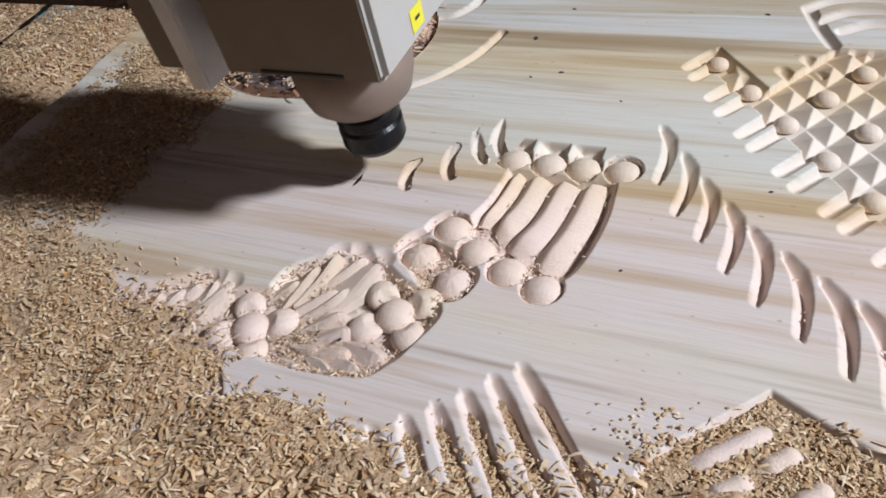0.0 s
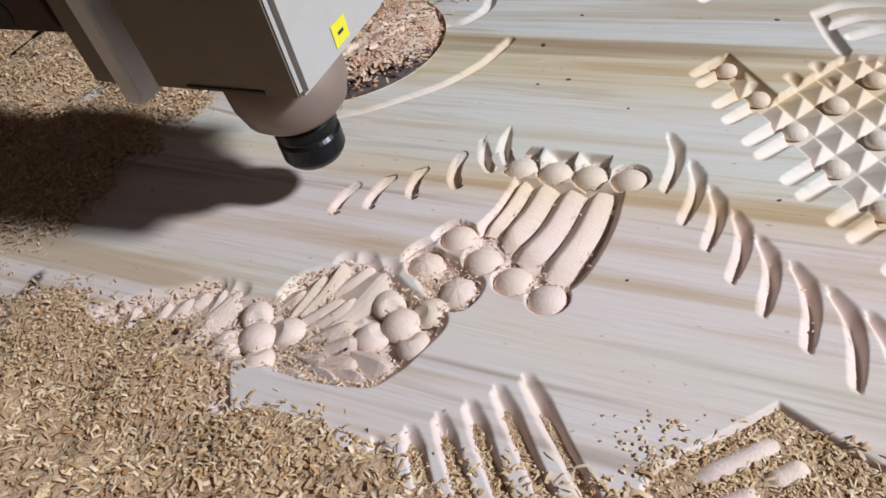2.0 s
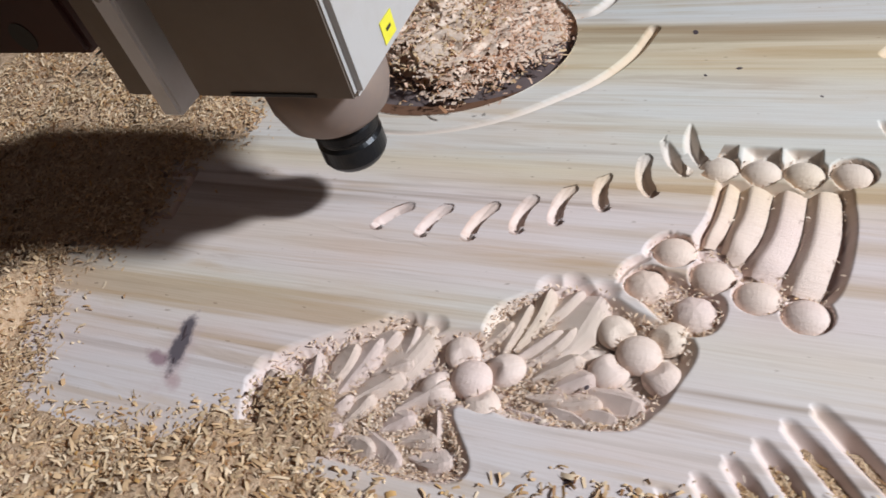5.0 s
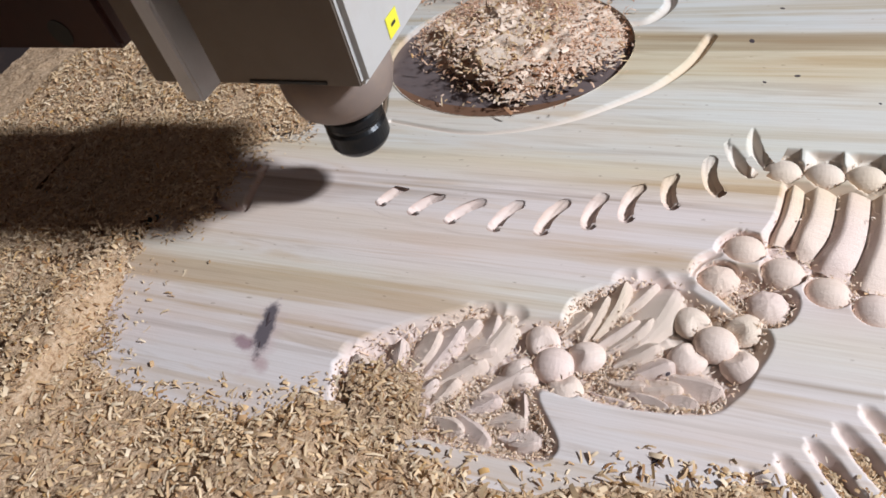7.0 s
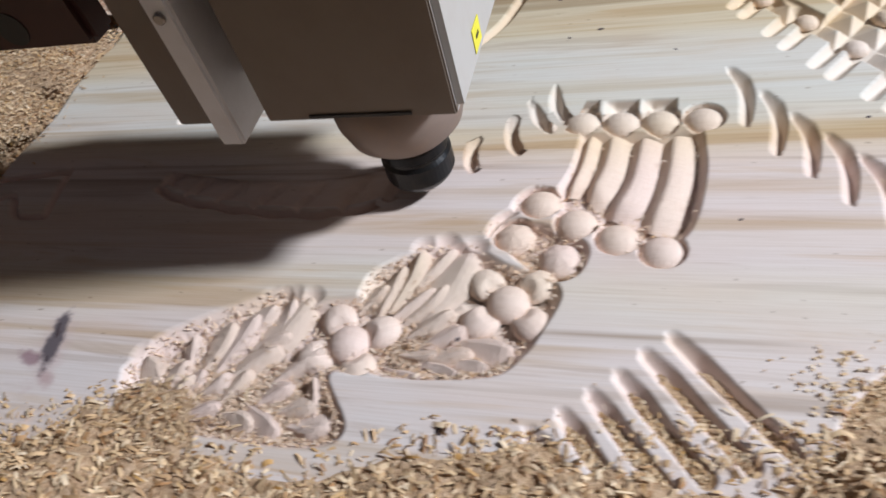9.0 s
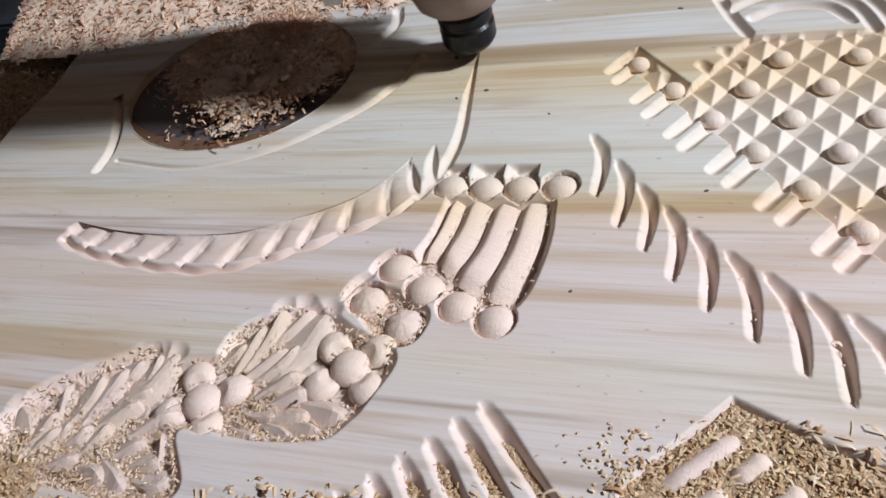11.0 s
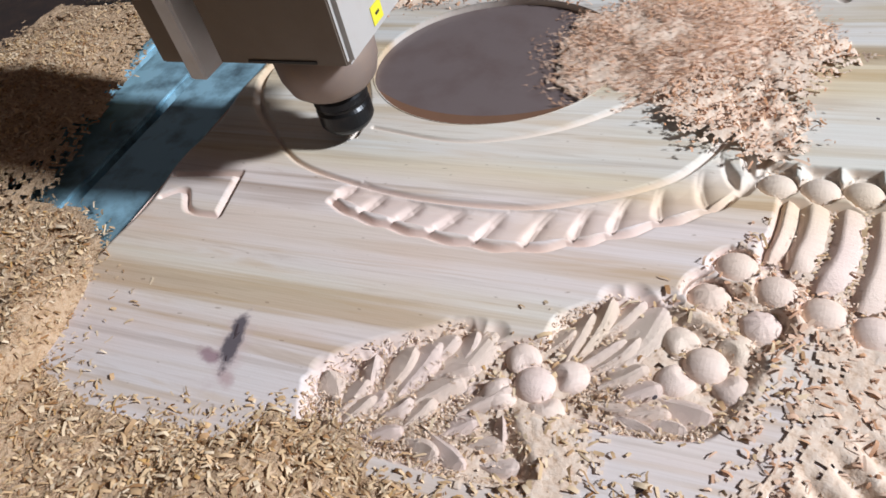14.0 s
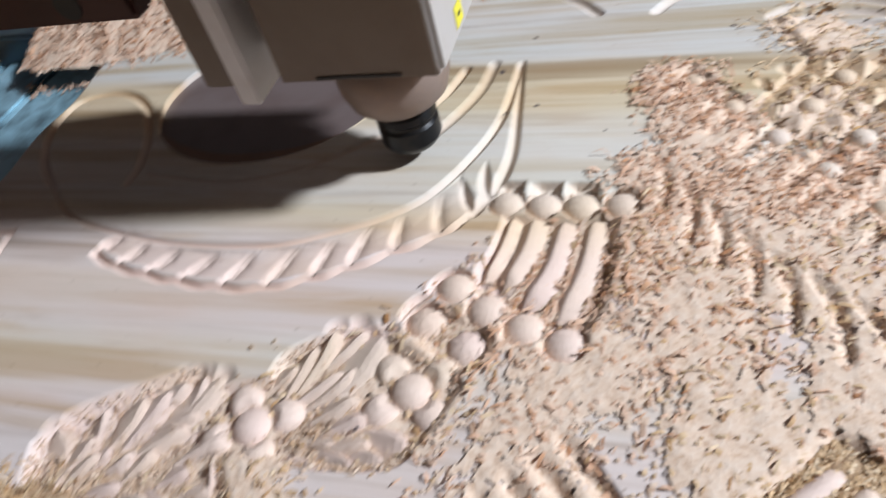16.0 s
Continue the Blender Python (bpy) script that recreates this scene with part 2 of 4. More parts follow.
def box_bm(x0, x1, y0, y1, z0, z1, bevel=0.002):
    bm = bmesh.new()
    bmesh.ops.create_cube(bm, size=1)
    for v in bm.verts:
        v.co = Vector(((x0 + x1) / 2 + v.co.x * (x1 - x0), (y0 + y1) / 2 + v.co.y * (y1 - y0), (z0 + z1) / 2 + v.co.z * (z1 - z0)))
    if bevel:
        bmesh.ops.bevel(bm, geom=bm.edges[:], offset=bevel, segments=2, affect="EDGES")
    return bm


def lathe_bm(profile, n=48):
    """A turned solid from (radius, z) rows, bottom to top."""
    bm = bmesh.new()
    rings = []
    for r, z in profile:
        rings.append([bm.verts.new((r * math.cos(2 * math.pi * k / n), r * math.sin(2 * math.pi * k / n), z)) for k in range(n)])
    for lo, hi in zip(rings, rings[1:]):
        for k in range(n):
            bm.faces.new((lo[k], lo[(k + 1) % n], hi[(k + 1) % n], hi[k]))
    bm.faces.new(rings[0][::-1])
    bm.faces.new(rings[-1])
    return bm


def smooth_line(points, n=24):
    """A smooth curve through a few points (Catmull-Rom)."""
    p = [np.array(q, float) for q in points]
    if len(p) == 2:
        return np.array([p[0] + (p[1] - p[0]) * k / n for k in range(n + 1)])
    p = [2 * p[0] - p[1]] + p + [2 * p[-1] - p[-2]]
    out = []
    for a, b, c, d in zip(p, p[1:], p[2:], p[3:]):
        for k in range(n):
            s = k / n
            out.append(0.5 * (2 * b + (c - a) * s + (2 * a - 5 * b + 4 * c - d) * s * s + (3 * b - a - 3 * c + d) * s**3))
    return np.array(out + [p[-2]])


# ---------------------------------------------------------------- the carved board as a height field
BOARD_X0, BOARD_X1, BOARD_Y0, BOARD_Y1, THICK = -0.49, 1.30, -0.42, 0.42, 0.036
lines_x = np.concatenate([np.arange(BOARD_X0, 0.40, 0.00085), np.arange(0.40, BOARD_X1 + 0.001, 0.006)])
lines_y = np.concatenate([np.arange(BOARD_Y0, -0.262, 0.004), np.arange(-0.262, 0.19, 0.00085), np.arange(0.19, 0.30, 0.0014), np.arange(0.30, BOARD_Y1 + 0.001, 0.004)])
GX, GY = np.meshgrid(lines_x, lines_y)
HZ = np.zeros_like(GX)


def window(x0, x1, y0, y1):
    i0, i1 = np.searchsorted(lines_x, (x0, x1))
    j0, j1 = np.searchsorted(lines_y, (y0, y1))
    return slice(j0, j1), slice(i0, i1)


def along(line, pad):
    """The window round a line, each cell's distance from it and its place 0..1 along it."""
    lo, hi = line.min(0) - pad, line.max(0) + pad
    w = window(lo[0], hi[0], lo[1], hi[1])
    px, py = GX[w], GY[w]
    best, where = np.full(px.shape, 9.0), np.zeros(px.shape)
    n = len(line) - 1
    for k in range(n):
        (ax, ay), (bx, by) = line[k], line[k + 1]
        dx, dy = bx - ax, by - ay
        s = np.clip(((px - ax) * dx + (py - ay) * dy) / (dx * dx + dy * dy + 1e-12), 0, 1)
        d = np.hypot(px - ax - s * dx, py - ay - s * dy)
        near = d < best
        best[near] = d[near]
        where[near] = (k + s[near]) / n
    return w, best, where


def cut(line, half, depth, taper=None, power=1.6):
    """A groove; taper(s) scales width and depth along it."""
    w, d, s = along(line, half * 1.3)
    k = taper(s) if taper else 1.0
    r = np.clip(d / np.maximum(half * k, 1e-5), 0, 1)
    HZ[w] = np.minimum(HZ[w], -depth * k * (1 - r**power))


def ellipse_well(cx, cy, rx, ry, depth, turn=0.0, soft=0.3):
    R = max(rx, ry) * 1.1
    w = window(cx - R, cx + R, cy - R, cy + R)
    c, s = math.cos(turn), math.sin(turn)
    u, v = ((GX[w] - cx) * c + (GY[w] - cy) * s) / rx, (-(GX[w] - cx) * s + (GY[w] - cy) * c) / ry
    d = np.clip(np.hypot(u, v), 0, 1)
    q = (1 - d * d) ** 1.5 if soft > 0.8 else np.clip((1 - d) / soft, 0, 1)
    HZ[w] = np.minimum(HZ[w], -depth * q)


def poly_well(points, depth, soft=0.006):
    """A sunken ground inside a closed outline."""
    line = smooth_line(list(points) + [points[0]], 6)
    w, d, _ = along(line, 0.004)
    px, py = GX[w], GY[w]
    inside = np.zeros(px.shape, bool)
    for (ax, ay), (bx, by) in zip(line, line[1:]):
        if ay != by:
            inside ^= ((ay > py) != (by > py)) & (px < (bx - ax) * (py - ay) / (by - ay) + ax)
    HZ[w] = np.minimum(HZ[w], np.where(inside, -depth * np.clip(d / soft, 0, 1), 0))


# the beads, the fluted columns and their grounds
TOP_BEADS = [(0.000, 0.000), (0.026, -0.001), (0.051, -0.001), (0.078, 0.000)]
LOW_BEADS = [(-0.019, -0.076), (0.004, -0.092), (0.029, -0.104), (0.054, -0.113)]
RIB_BEADS = [(-0.032, -0.103), (-0.003, -0.119)]
FLUTE_EDGES = [[(0.003, -0.014), (-0.001, -0.045), (-0.007, -0.070)], [(0.0145, -0.013), (0.0125, -0.038), (0.006, -0.066)], [(0.034, -0.016), (0.029, -0.055), (0.017, -0.083)], [(0.0535, -0.018), (0.049, -0.059), (0.039, -0.094)], [(0.072, -0.013), (0.071, -0.055), (0.061, -0.102)]]
FLUTES = [[((a[0] + b[0]) / 2, (a[1] + b[1]) / 2) for a, b in zip(p, q)] for p, q in zip(FLUTE_EDGES, FLUTE_EDGES[1:])]


def box_well(x0, x1, y0, y1, depth):
    """A square-ended recess, upright at its right side and running out to the left."""
    w = window(x0, x1, y0, y1)
    k = np.clip((GX[w] - x0) / 0.008, 0, 1) * np.clip((y1 - GY[w]) / 0.003, 0, 1)
    HZ[w] = np.minimum(HZ[w], -depth * k)


for x, y in TOP_BEADS + LOW_BEADS + RIB_BEADS:
    ellipse_well(x, y, 0.0138, 0.0138, 0.0085, 0, 0.12)
for x, y in TOP_BEADS[:3]:
    box_well(x - 0.013, x + 0.0105, y + 0.002, y + 0.0215, 0.0065)
poly_well([(0.000, -0.012), (0.040, -0.012), (0.074, -0.010), (0.079, -0.030), (0.079, -0.055), (0.073, -0.090), (0.062, -0.108), (0.040, -0.106), (0.016, -0.094), (-0.006, -0.082), (-0.012, -0.070), (-0.004, -0.045)], 0.008, 0.0065)
poly_well([(-0.046, -0.104), (-0.022, -0.092), (0.012, -0.108), (0.010, -0.132), (-0.008, -0.138), (-0.030, -0.122)], 0.008, 0.006)
# the two leaf and flower groups
poly_well([(-0.258, -0.214), (-0.243, -0.188), (-0.196, -0.160), (-0.168, -0.147), (-0.152, -0.158), (-0.128, -0.153), (-0.094, -0.152), (-0.086, -0.180), (-0.099, -0.206), (-0.120, -0.208), (-0.101, -0.238), (-0.120, -0.252), (-0.190, -0.252), (-0.241, -0.246)], 0.0086, 0.0095)
poly_well([(-0.122, -0.158), (-0.115, -0.132), (-0.077, -0.110), (-0.058, -0.110), (-0.030, -0.126), (-0.012, -0.128), (0.002, -0.146), (-0.006, -0.172), (-0.014, -0.188), (-0.032, -0.203), (-0.091, -0.207), (-0.116, -0.190)], 0.0086, 0.0095)

# leaves: tail, tip, width, height
LEAVES = [
    ((-0.231, -0.220), (-0.244, -0.206), 0.013, 0.0072), ((-0.226, -0.226), (-0.219, -0.206), 0.013, 0.0072), ((-0.215, -0.206), (-0.216, -0.188), 0.010, 0.0075), ((-0.206, -0.206), (-0.202, -0.179), 0.012, 0.0078),
    ((-0.195, -0.204), (-0.186, -0.172), 0.014, 0.0078), ((-0.183, -0.182), (-0.177, -0.162), 0.012, 0.0074), ((-0.168, -0.185), (-0.164, -0.160), 0.013, 0.0078), ((-0.178, -0.190), (-0.160, -0.178), 0.012, 0.0074),
    ((-0.186, -0.212), (-0.166, -0.188), 0.012, 0.0072), ((-0.212, -0.222), (-0.203, -0.210), 0.010, 0.0068), ((-0.184, -0.226), (-0.172, -0.209), 0.012, 0.0070), ((-0.160, -0.226), (-0.142, -0.217), 0.011, 0.0070),
    ((-0.180, -0.236), (-0.161, -0.243), 0.009, 0.0070), ((-0.166, -0.229), (-0.144, -0.242), 0.010, 0.0072), ((-0.145, -0.229), (-0.125, -0.223), 0.011, 0.0070), ((-0.136, -0.236), (-0.116, -0.231), 0.011, 0.0072),
    ((-0.124, -0.232), (-0.127, -0.212), 0.007, 0.0088), ((-0.222, -0.236), (-0.211, -0.215), 0.010, 0.0068), ((-0.237, -0.242), (-0.224, -0.234), 0.010, 0.0064), ((-0.154, -0.210), (-0.131, -0.195), 0.012, 0.0080),
    ((-0.206, -0.240), (-0.186, -0.232), 0.010, 0.0066), ((-0.200, -0.222), (-0.188, -0.210), 0.010, 0.0068),
    ((-0.118, -0.160), (-0.108, -0.143), 0.012, 0.0078), ((-0.105, -0.166), (-0.097, -0.133), 0.012, 0.0082), ((-0.098, -0.156), (-0.087, -0.119), 0.012, 0.0082), ((-0.089, -0.142), (-0.075, -0.115), 0.011, 0.0080),
    ((-0.099, -0.170), (-0.075, -0.150), 0.010, 0.0075), ((-0.088, -0.165), (-0.070, -0.140), 0.011, 0.0078), ((-0.081, -0.175), (-0.060, -0.160), 0.013, 0.0076), ((-0.072, -0.183), (-0.053, -0.171), 0.012, 0.0074),
    ((-0.084, -0.188), (-0.066, -0.188), 0.009, 0.0068), ((-0.075, -0.191), (-0.046, -0.184), 0.011, 0.0074), ((-0.090, -0.199), (-0.068, -0.206), 0.009, 0.0074), ((-0.074, -0.194), (-0.051, -0.202), 0.009, 0.0074),
    ((-0.058, -0.192), (-0.036, -0.197), 0.009, 0.0074), ((-0.053, -0.178), (-0.026, -0.188), 0.014, 0.0078),
]
# the broad smooth stems that slope up out of each group
STEMS = [((-0.174, -0.206), (-0.152, -0.160), 0.020, 0.0074), ((-0.074, -0.164), (-0.056, -0.118), 0.024, 0.0078)]
# each leaf of the upper rows runs out in a scoop of its own
for (ax, ay), (bx, by), wide, high in LEAVES[:7] + LEAVES[22:26] + STEMS:
    n = math.hypot(bx - ax, by - ay)
    ellipse_well(bx + 0.004 * (bx - ax) / n, by + 0.004 * (by - ay) / n, 0.0105, 0.0105, 0.0034, 0, 0.9)

HZ -= np.where(HZ < -0.0045, 0.0011 * np.abs(np.sin(GX * 310 + 2 * np.sin(GY * 170)) * np.sin(GY * 270 + 2 * np.sin(GX * 140))), 0)

# short curved strokes to the right and left of the columns
R_TOP = [(0.090, 0.044), (0.109, 0.017), (0.125, -0.006), (0.142, -0.026), (0.158, -0.045), (0.178, -0.062), (0.198, -0.077), (0.217, -0.090), (0.238, -0.103), (0.260, -0.115)]
R_BOT = [(0.098, -0.008), (0.114, -0.035), (0.131, -0.054), (0.148, -0.076), (0.167, -0.096), (0.190, -0.114), (0.213, -0.132), (0.232, -0.147), (0.256, -0.160), (0.280, -0.172)]


def stroke_line(a, b, bend):
    a, b = np.array(a), np.array(b)
    side = np.array([-(b - a)[1], (b - a)[0]])
    return smooth_line([a] + [a + (b - a) * f + side * bend * 4 * f * (1 - f) for f in (0.25, 0.5, 0.75)] + [b], 5)


def scoop(line, west, east, depth, sink):
    """A gouged stroke whose two slopes widen and narrow by themselves along it."""
    w, d, s = along(line, 0.016)
    px, py = GX[w], GY[w]
    k = np.clip((s * (len(line) - 1)).astype(int), 0, len(line) - 2)
    ax, ay = line[k, 0], line[k, 1]
    dx, dy = line[k + 1, 0] - ax, line[k + 1, 1] - ay
    right = dx * (py - ay) - dy * (px - ax) > 0
    at = [0, 0.2, 0.5, 0.8, 1]
    wide = np.where(right, np.interp(s, at, east), np.interp(s, at, west))
    r = np.clip(d / wide, 0, 1)
    HZ[w] = np.minimum(HZ[w], -depth * np.interp(s, at, sink) * np.where(right, (1 - r) ** 1.25 * (1 + 0.6 * r), 1 - r**1.4))


for a, b in (((-0.048, -0.101), (-0.037, -0.084)), ((-0.035, -0.080), (-0.024, -0.064))):
    scoop(stroke_line(a, b, 0.12), [0.006] * 5, [0.003] * 5, 0.0050, [0.7, 1, 1, 1, 0.7])
for a, b in zip(R_TOP, R_BOT):
    scoop(stroke_line((a[0] + 0.005, a[1] + 0.002), (b[0] + 0.007, b[1] + 0.002), 0.085), [0.0018, 0.0028, 0.0050, 0.0070, 0.0066], [0.0060, 0.0085, 0.0055, 0.0024, 0.0014], 0.0056, [0.6, 0.9, 1, 0.95, 0.7])
L_TOP = [(-0.024, 0.052), (-0.038, 0.030), (-0.048, 0.011), (-0.071, -0.010), (-0.090, -0.023), (-0.114, -0.037), (-0.138, -0.046), (-0.171, -0.052), (-0.199, -0.055), (-0.234, -0.053), (-0.267, -0.046), (-0.296, -0.036)]
L_BOT = [(-0.014, -0.002), (-0.026, -0.010), (-0.046, -0.030), (-0.074, -0.046), (-0.102, -0.062), (-0.126, -0.072), (-0.157, -0.082), (-0.191, -0.083), (-0.226, -0.080), (-0.258, -0.075), (-0.288, -0.069), (-0.314, -0.058)]
L_LINES = [stroke_line((a[0] + 0.20 * (b[0] - a[0]), a[1] + 0.20 * (b[1] - a[1])), (b[0] + 0.005, b[1] + 0.002), -0.085) for a, b in zip(L_TOP, L_BOT)]
for line in L_LINES:
    scoop(line, [0.0012, 0.0035, 0.0060, 0.0075, 0.0065], [0.0012, 0.0045, 0.0062, 0.0050, 0.0025], 0.0058, [0.15, 0.6, 0.95, 1, 0.7])
# the rope's cells swell between the strokes
FULL_LINES = [stroke_line(a, (b[0] + 0.005, b[1] + 0.002), -0.085) for a, b in zip(L_TOP, L_BOT)]
CELLS = list(zip(FULL_LINES[1:], FULL_LINES[2:]))
for one, two in CELLS:
    ring = np.concatenate([one, two[::-1], one[:1]])
    w, d, _ = along(ring, 0.004)
    px, py = GX[w], GY[w]
    inside = np.zeros(px.shape, bool)
    for (ax, ay), (bx, by) in zip(ring, ring[1:]):
        if ay != by:
            inside ^= ((ay > py) != (by > py)) & (px < (bx - ax) * (py - ay) / (by - ay) + ax)
    d1 = np.min(np.hypot(px[..., None] - one[:, 0], py[..., None] - one[:, 1]), -1)
    d2 = np.min(np.hypot(px[..., None] - two[:, 0], py[..., None] - two[:, 1]), -1)
    f = d2 / (d1 + d2 + 1e-9)
    head = np.minimum(np.hypot(px - one[0, 0], py - one[0, 1]), np.hypot(px - two[0, 0], py - two[0, 1]))
    foot = np.minimum(np.hypot(px - one[-1, 0], py - one[-1, 1]), np.hypot(px - two[-1, 0], py - two[-1, 1]))
    swell = np.clip(2.2 * head / (head + foot + 1e-9), 0.2, 1)
    HZ[w] = np.where(inside, np.minimum(HZ[w], -swell * (0.0020 * np.clip(d / 0.002, 0, 1) + 0.0048 * np.where(f < 0.66, (np.clip(0.66 - f, 0, 1) / 0.66) ** 3.0, (np.clip(f - 0.66, 0, 1) / 0.34) ** 3.0))), HZ[w])
# the lower and upper edge of the rope band
LOW_EDGES = []
for a, b in zip(L_BOT[1:], L_BOT[2:]):
    m = ((a[0] + b[0]) / 2 + 0.003, (a[1] + b[1]) / 2 - 0.006)
    LOW_EDGES.append(smooth_line([(a[0] + 0.001, a[1] - 0.003), m, (b[0] + 0.001, b[1] - 0.003)], 6))
for line in LOW_EDGES:
    cut(line, 0.0046, 0.0060, None, 1.2)
TAIL = smooth_line([(-0.022, -0.010), (-0.010, 0.015), (-0.005, 0.050), (-0.009, 0.100), (-0.016, 0.168)], 8)
cut(TAIL, 0.006, 0.005, lambda s: 1.15 - 0.6 * s)
TOP_EDGE = smooth_line([(-0.017, 0.165), (-0.020, 0.095), (-0.034, 0.048), (-0.057, 0.006), (-0.083, -0.016), (-0.121, -0.034), (-0.163, -0.047), (-0.235, -0.049), (-0.300, -0.040), (-0.365, -0.021), (-0.414, 0.018)], 8)
cut(TOP_EDGE, 0.0036, 0.0040, lambda s: 1.25 - 0.45 * s, 1.2)
CURL = smooth_line([(-0.414, 0.018), (-0.450, 0.055), (-0.470, 0.100), (-0.462, 0.140), (-0.420, 0.150), (-0.380, 0.128), (-0.350, 0.085), (-0.333, 0.045), (-0.331, 0.018)], 8)
cut(CURL, 0.0055, 0.0060, None, 1.2)
ARC = smooth_line([(-0.064, 0.161), (-0.075, 0.125), (-0.097, 0.091), (-0.123, 0.068), (-0.158, 0.043), (-0.200, 0.026), (-0.247, 0.020), (-0.317, 0.030)], 8)
cut(ARC, 0.0048, 0.0048, lambda s: 1.1 - 0.6 * s)
ARC_2 = smooth_line([(-0.040, 0.168), (-0.045, 0.130), (-0.062, 0.090), (-0.085, 0.055)], 8)
cut(ARC_2, 0.0060, 0.0030)
# slanted bars near the lower edge
BAR_TOP = [(0.056, -0.171), (0.043, -0.182), (0.031, -0.195), (0.018, -0.207), (0.005, -0.219), (-0.010, -0.230)]
BAR_BOT = [(0.108, -0.228), (0.090, -0.236), (0.071, -0.244), (0.053, -0.250), (0.034, -0.255), (0.018, -0.260)]
for a, b in zip(BAR_TOP, BAR_BOT):
    scoop(smooth_line([(a[0] + 0.004, a[1] - 0.002), (b[0] + 0.004, b[1])]), [0.0040, 0.0052, 0.0056, 0.0056, 0.0056], [0.0070, 0.0080, 0.0060, 0.0050, 0.0050], 0.0070, [0.5, 0.9, 1, 1, 1])
poly_well([(0.184, -0.150), (0.213, -0.164), (0.26, -0.188), (0.27, -0.235), (0.16, -0.240), (0.130, -0.212)], 0.0075, 0.006)
# the bracket outline near the board's end
BRACKET = [(-0.476, -0.050), (-0.412, -0.041), (-0.403, -0.091), (-0.433, -0.089), (-0.452, -0.068), (-0.470, -0.078)]
cut(smooth_line(BRACKET[:2]), 0.0042, 0.0060, None, 1.1)
cut(smooth_line(BRACKET[1:3]), 0.0045, 0.0050, None, 1.1)
cut(smooth_line(BRACKET[2:]), 0.0042, 0.0050, None, 1.1)

# the lattice of straps: beads at the crossings, wells between
LAT_O, LAT_A, LAT_B = np.array((0.121, 0.137)), np.array((0.0268, -0.0342)), np.array((0.0235, 0.0330))
lat_inv = np.linalg.inv(np.stack([LAT_A, LAT_B], 1))
w = window(0.06, 0.40, -0.14, 0.25)
q = np.stack([GX[w] - LAT_O[0], GY[w] - LAT_O[1]], -1) @ lat_inv.T
u, v = q[..., 0], q[..., 1]
STRAP = 0.25


def lean(f):
    """How high a leaning tile stands at a place f of its period, and whether that is the strap."""
    f = f - np.floor(f + STRAP)
    strap = f < STRAP
    a = np.where(strap, (f + STRAP) / (2 * STRAP), (f - STRAP) / (1 - 2 * STRAP))
    return np.minimum(a / 0.66, (1 - a) / 0.34), strap


hu_, u_strap = lean(u)
hv_, v_strap = lean(v)
roof = np.clip(np.minimum(hu_, hv_), 0, 1)
depth = np.where(u_strap & v_strap, 0.0072, 0.0076 - 0.0072 * roof)
depth = depth * np.where(u < 1.24, np.clip((0.29 - v) / 0.22, 0, 1), 1)
lat_in = (v > -0.27) & (u > -0.27) & (u < 7) & (v < 5) & (GY[w] < 0.160) & ~((u < 1.24) & (v > 0.27))
HZ[w] = np.where(lat_in, np.minimum(HZ[w], -depth), HZ[w])
# the straps run out in rounded fingers, two and two
for x, y in ((0.101, 0.125), (0.108, 0.112), (0.123, 0.088), (0.132, 0.071), (0.148, 0.049), (0.157, 0.036), (0.175, 0.014), (0.185, 0.001), (0.203, -0.018), (0.214, -0.030), (0.232, -0.052), (0.242, -0.064)):
    scoop(smooth_line([(x + 0.016, y + 0.021), (x, y)], 6), [0.0055] * 5, [0.0062] * 5, 0.0056, [1.2, 1.1, 1, 0.9, 0.7])
for x, y in ((0.167, 0.127), (0.183, 0.143)):
    scoop(smooth_line([(x + 0.012, y - 0.015), (x, y)], 6), [0.0060] * 5, [0.0060] * 5, 0.0056, [1.2, 1.1, 1, 0.9, 0.7])
# scroll work beyond the lattice
for pts in ([(0.179, 0.217), (0.201, 0.231), (0.240, 0.233), (0.278, 0.212), (0.296, 0.168), (0.294, 0.129)], [(0.191, 0.200), (0.214, 0.214), (0.250, 0.213), (0.274, 0.194), (0.285, 0.159)], [(0.205, 0.184), (0.227, 0.196), (0.255, 0.194), (0.271, 0.173)], [(0.179, 0.217), (0.189, 0.188), (0.199, 0.164)], [(0.319, 0.197), (0.301, 0.227), (0.272, 0.244), (0.242, 0.243)], [(0.319, 0.167), (0.309, 0.133), (0.296, 0.110)], [(0.04, 0.239), (0.02, 0.262), (-0.02, 0.290)], [(0.09, 0.236), (0.105, 0.255), (0.13, 0.262), (0.16, 0.268)], [(-0.02, 0.290), (0.05, 0.300), (0.15, 0.292), (0.24, 0.270)], [(-0.136, 0.183), (-0.118, 0.190), (-0.105, 0.215), (-0.11, 0.24)]):
    cut(smooth_line(pts, 8), 0.006, 0.0045)

# the end of the board is moulded
endfall = np.clip((BOARD_X0 + 0.014 + 0.003 * np.sin(GY * 55) - GX) / 0.014, 0, 1)
HZ = np.minimum(HZ, -0.010 * endfall**1.5)

HOLE = (-0.242, 0.142, 0.116, 0.101)
hu, hv = (GX - HOLE[0]) / HOLE[2], (GY - HOLE[1]) / HOLE[3]
keep_cell = (np.hypot(hu, hv) > 1.0)[:-1, :-1]

board = tagged(new("carved_board"), "pale glued wooden panel carved with beads, leaves and lattice", "carved board")
top = new("carved_face", grid_mesh("carved_face", lines_x, lines_y, HZ, keep_cell, WOOD))
top.parent = board


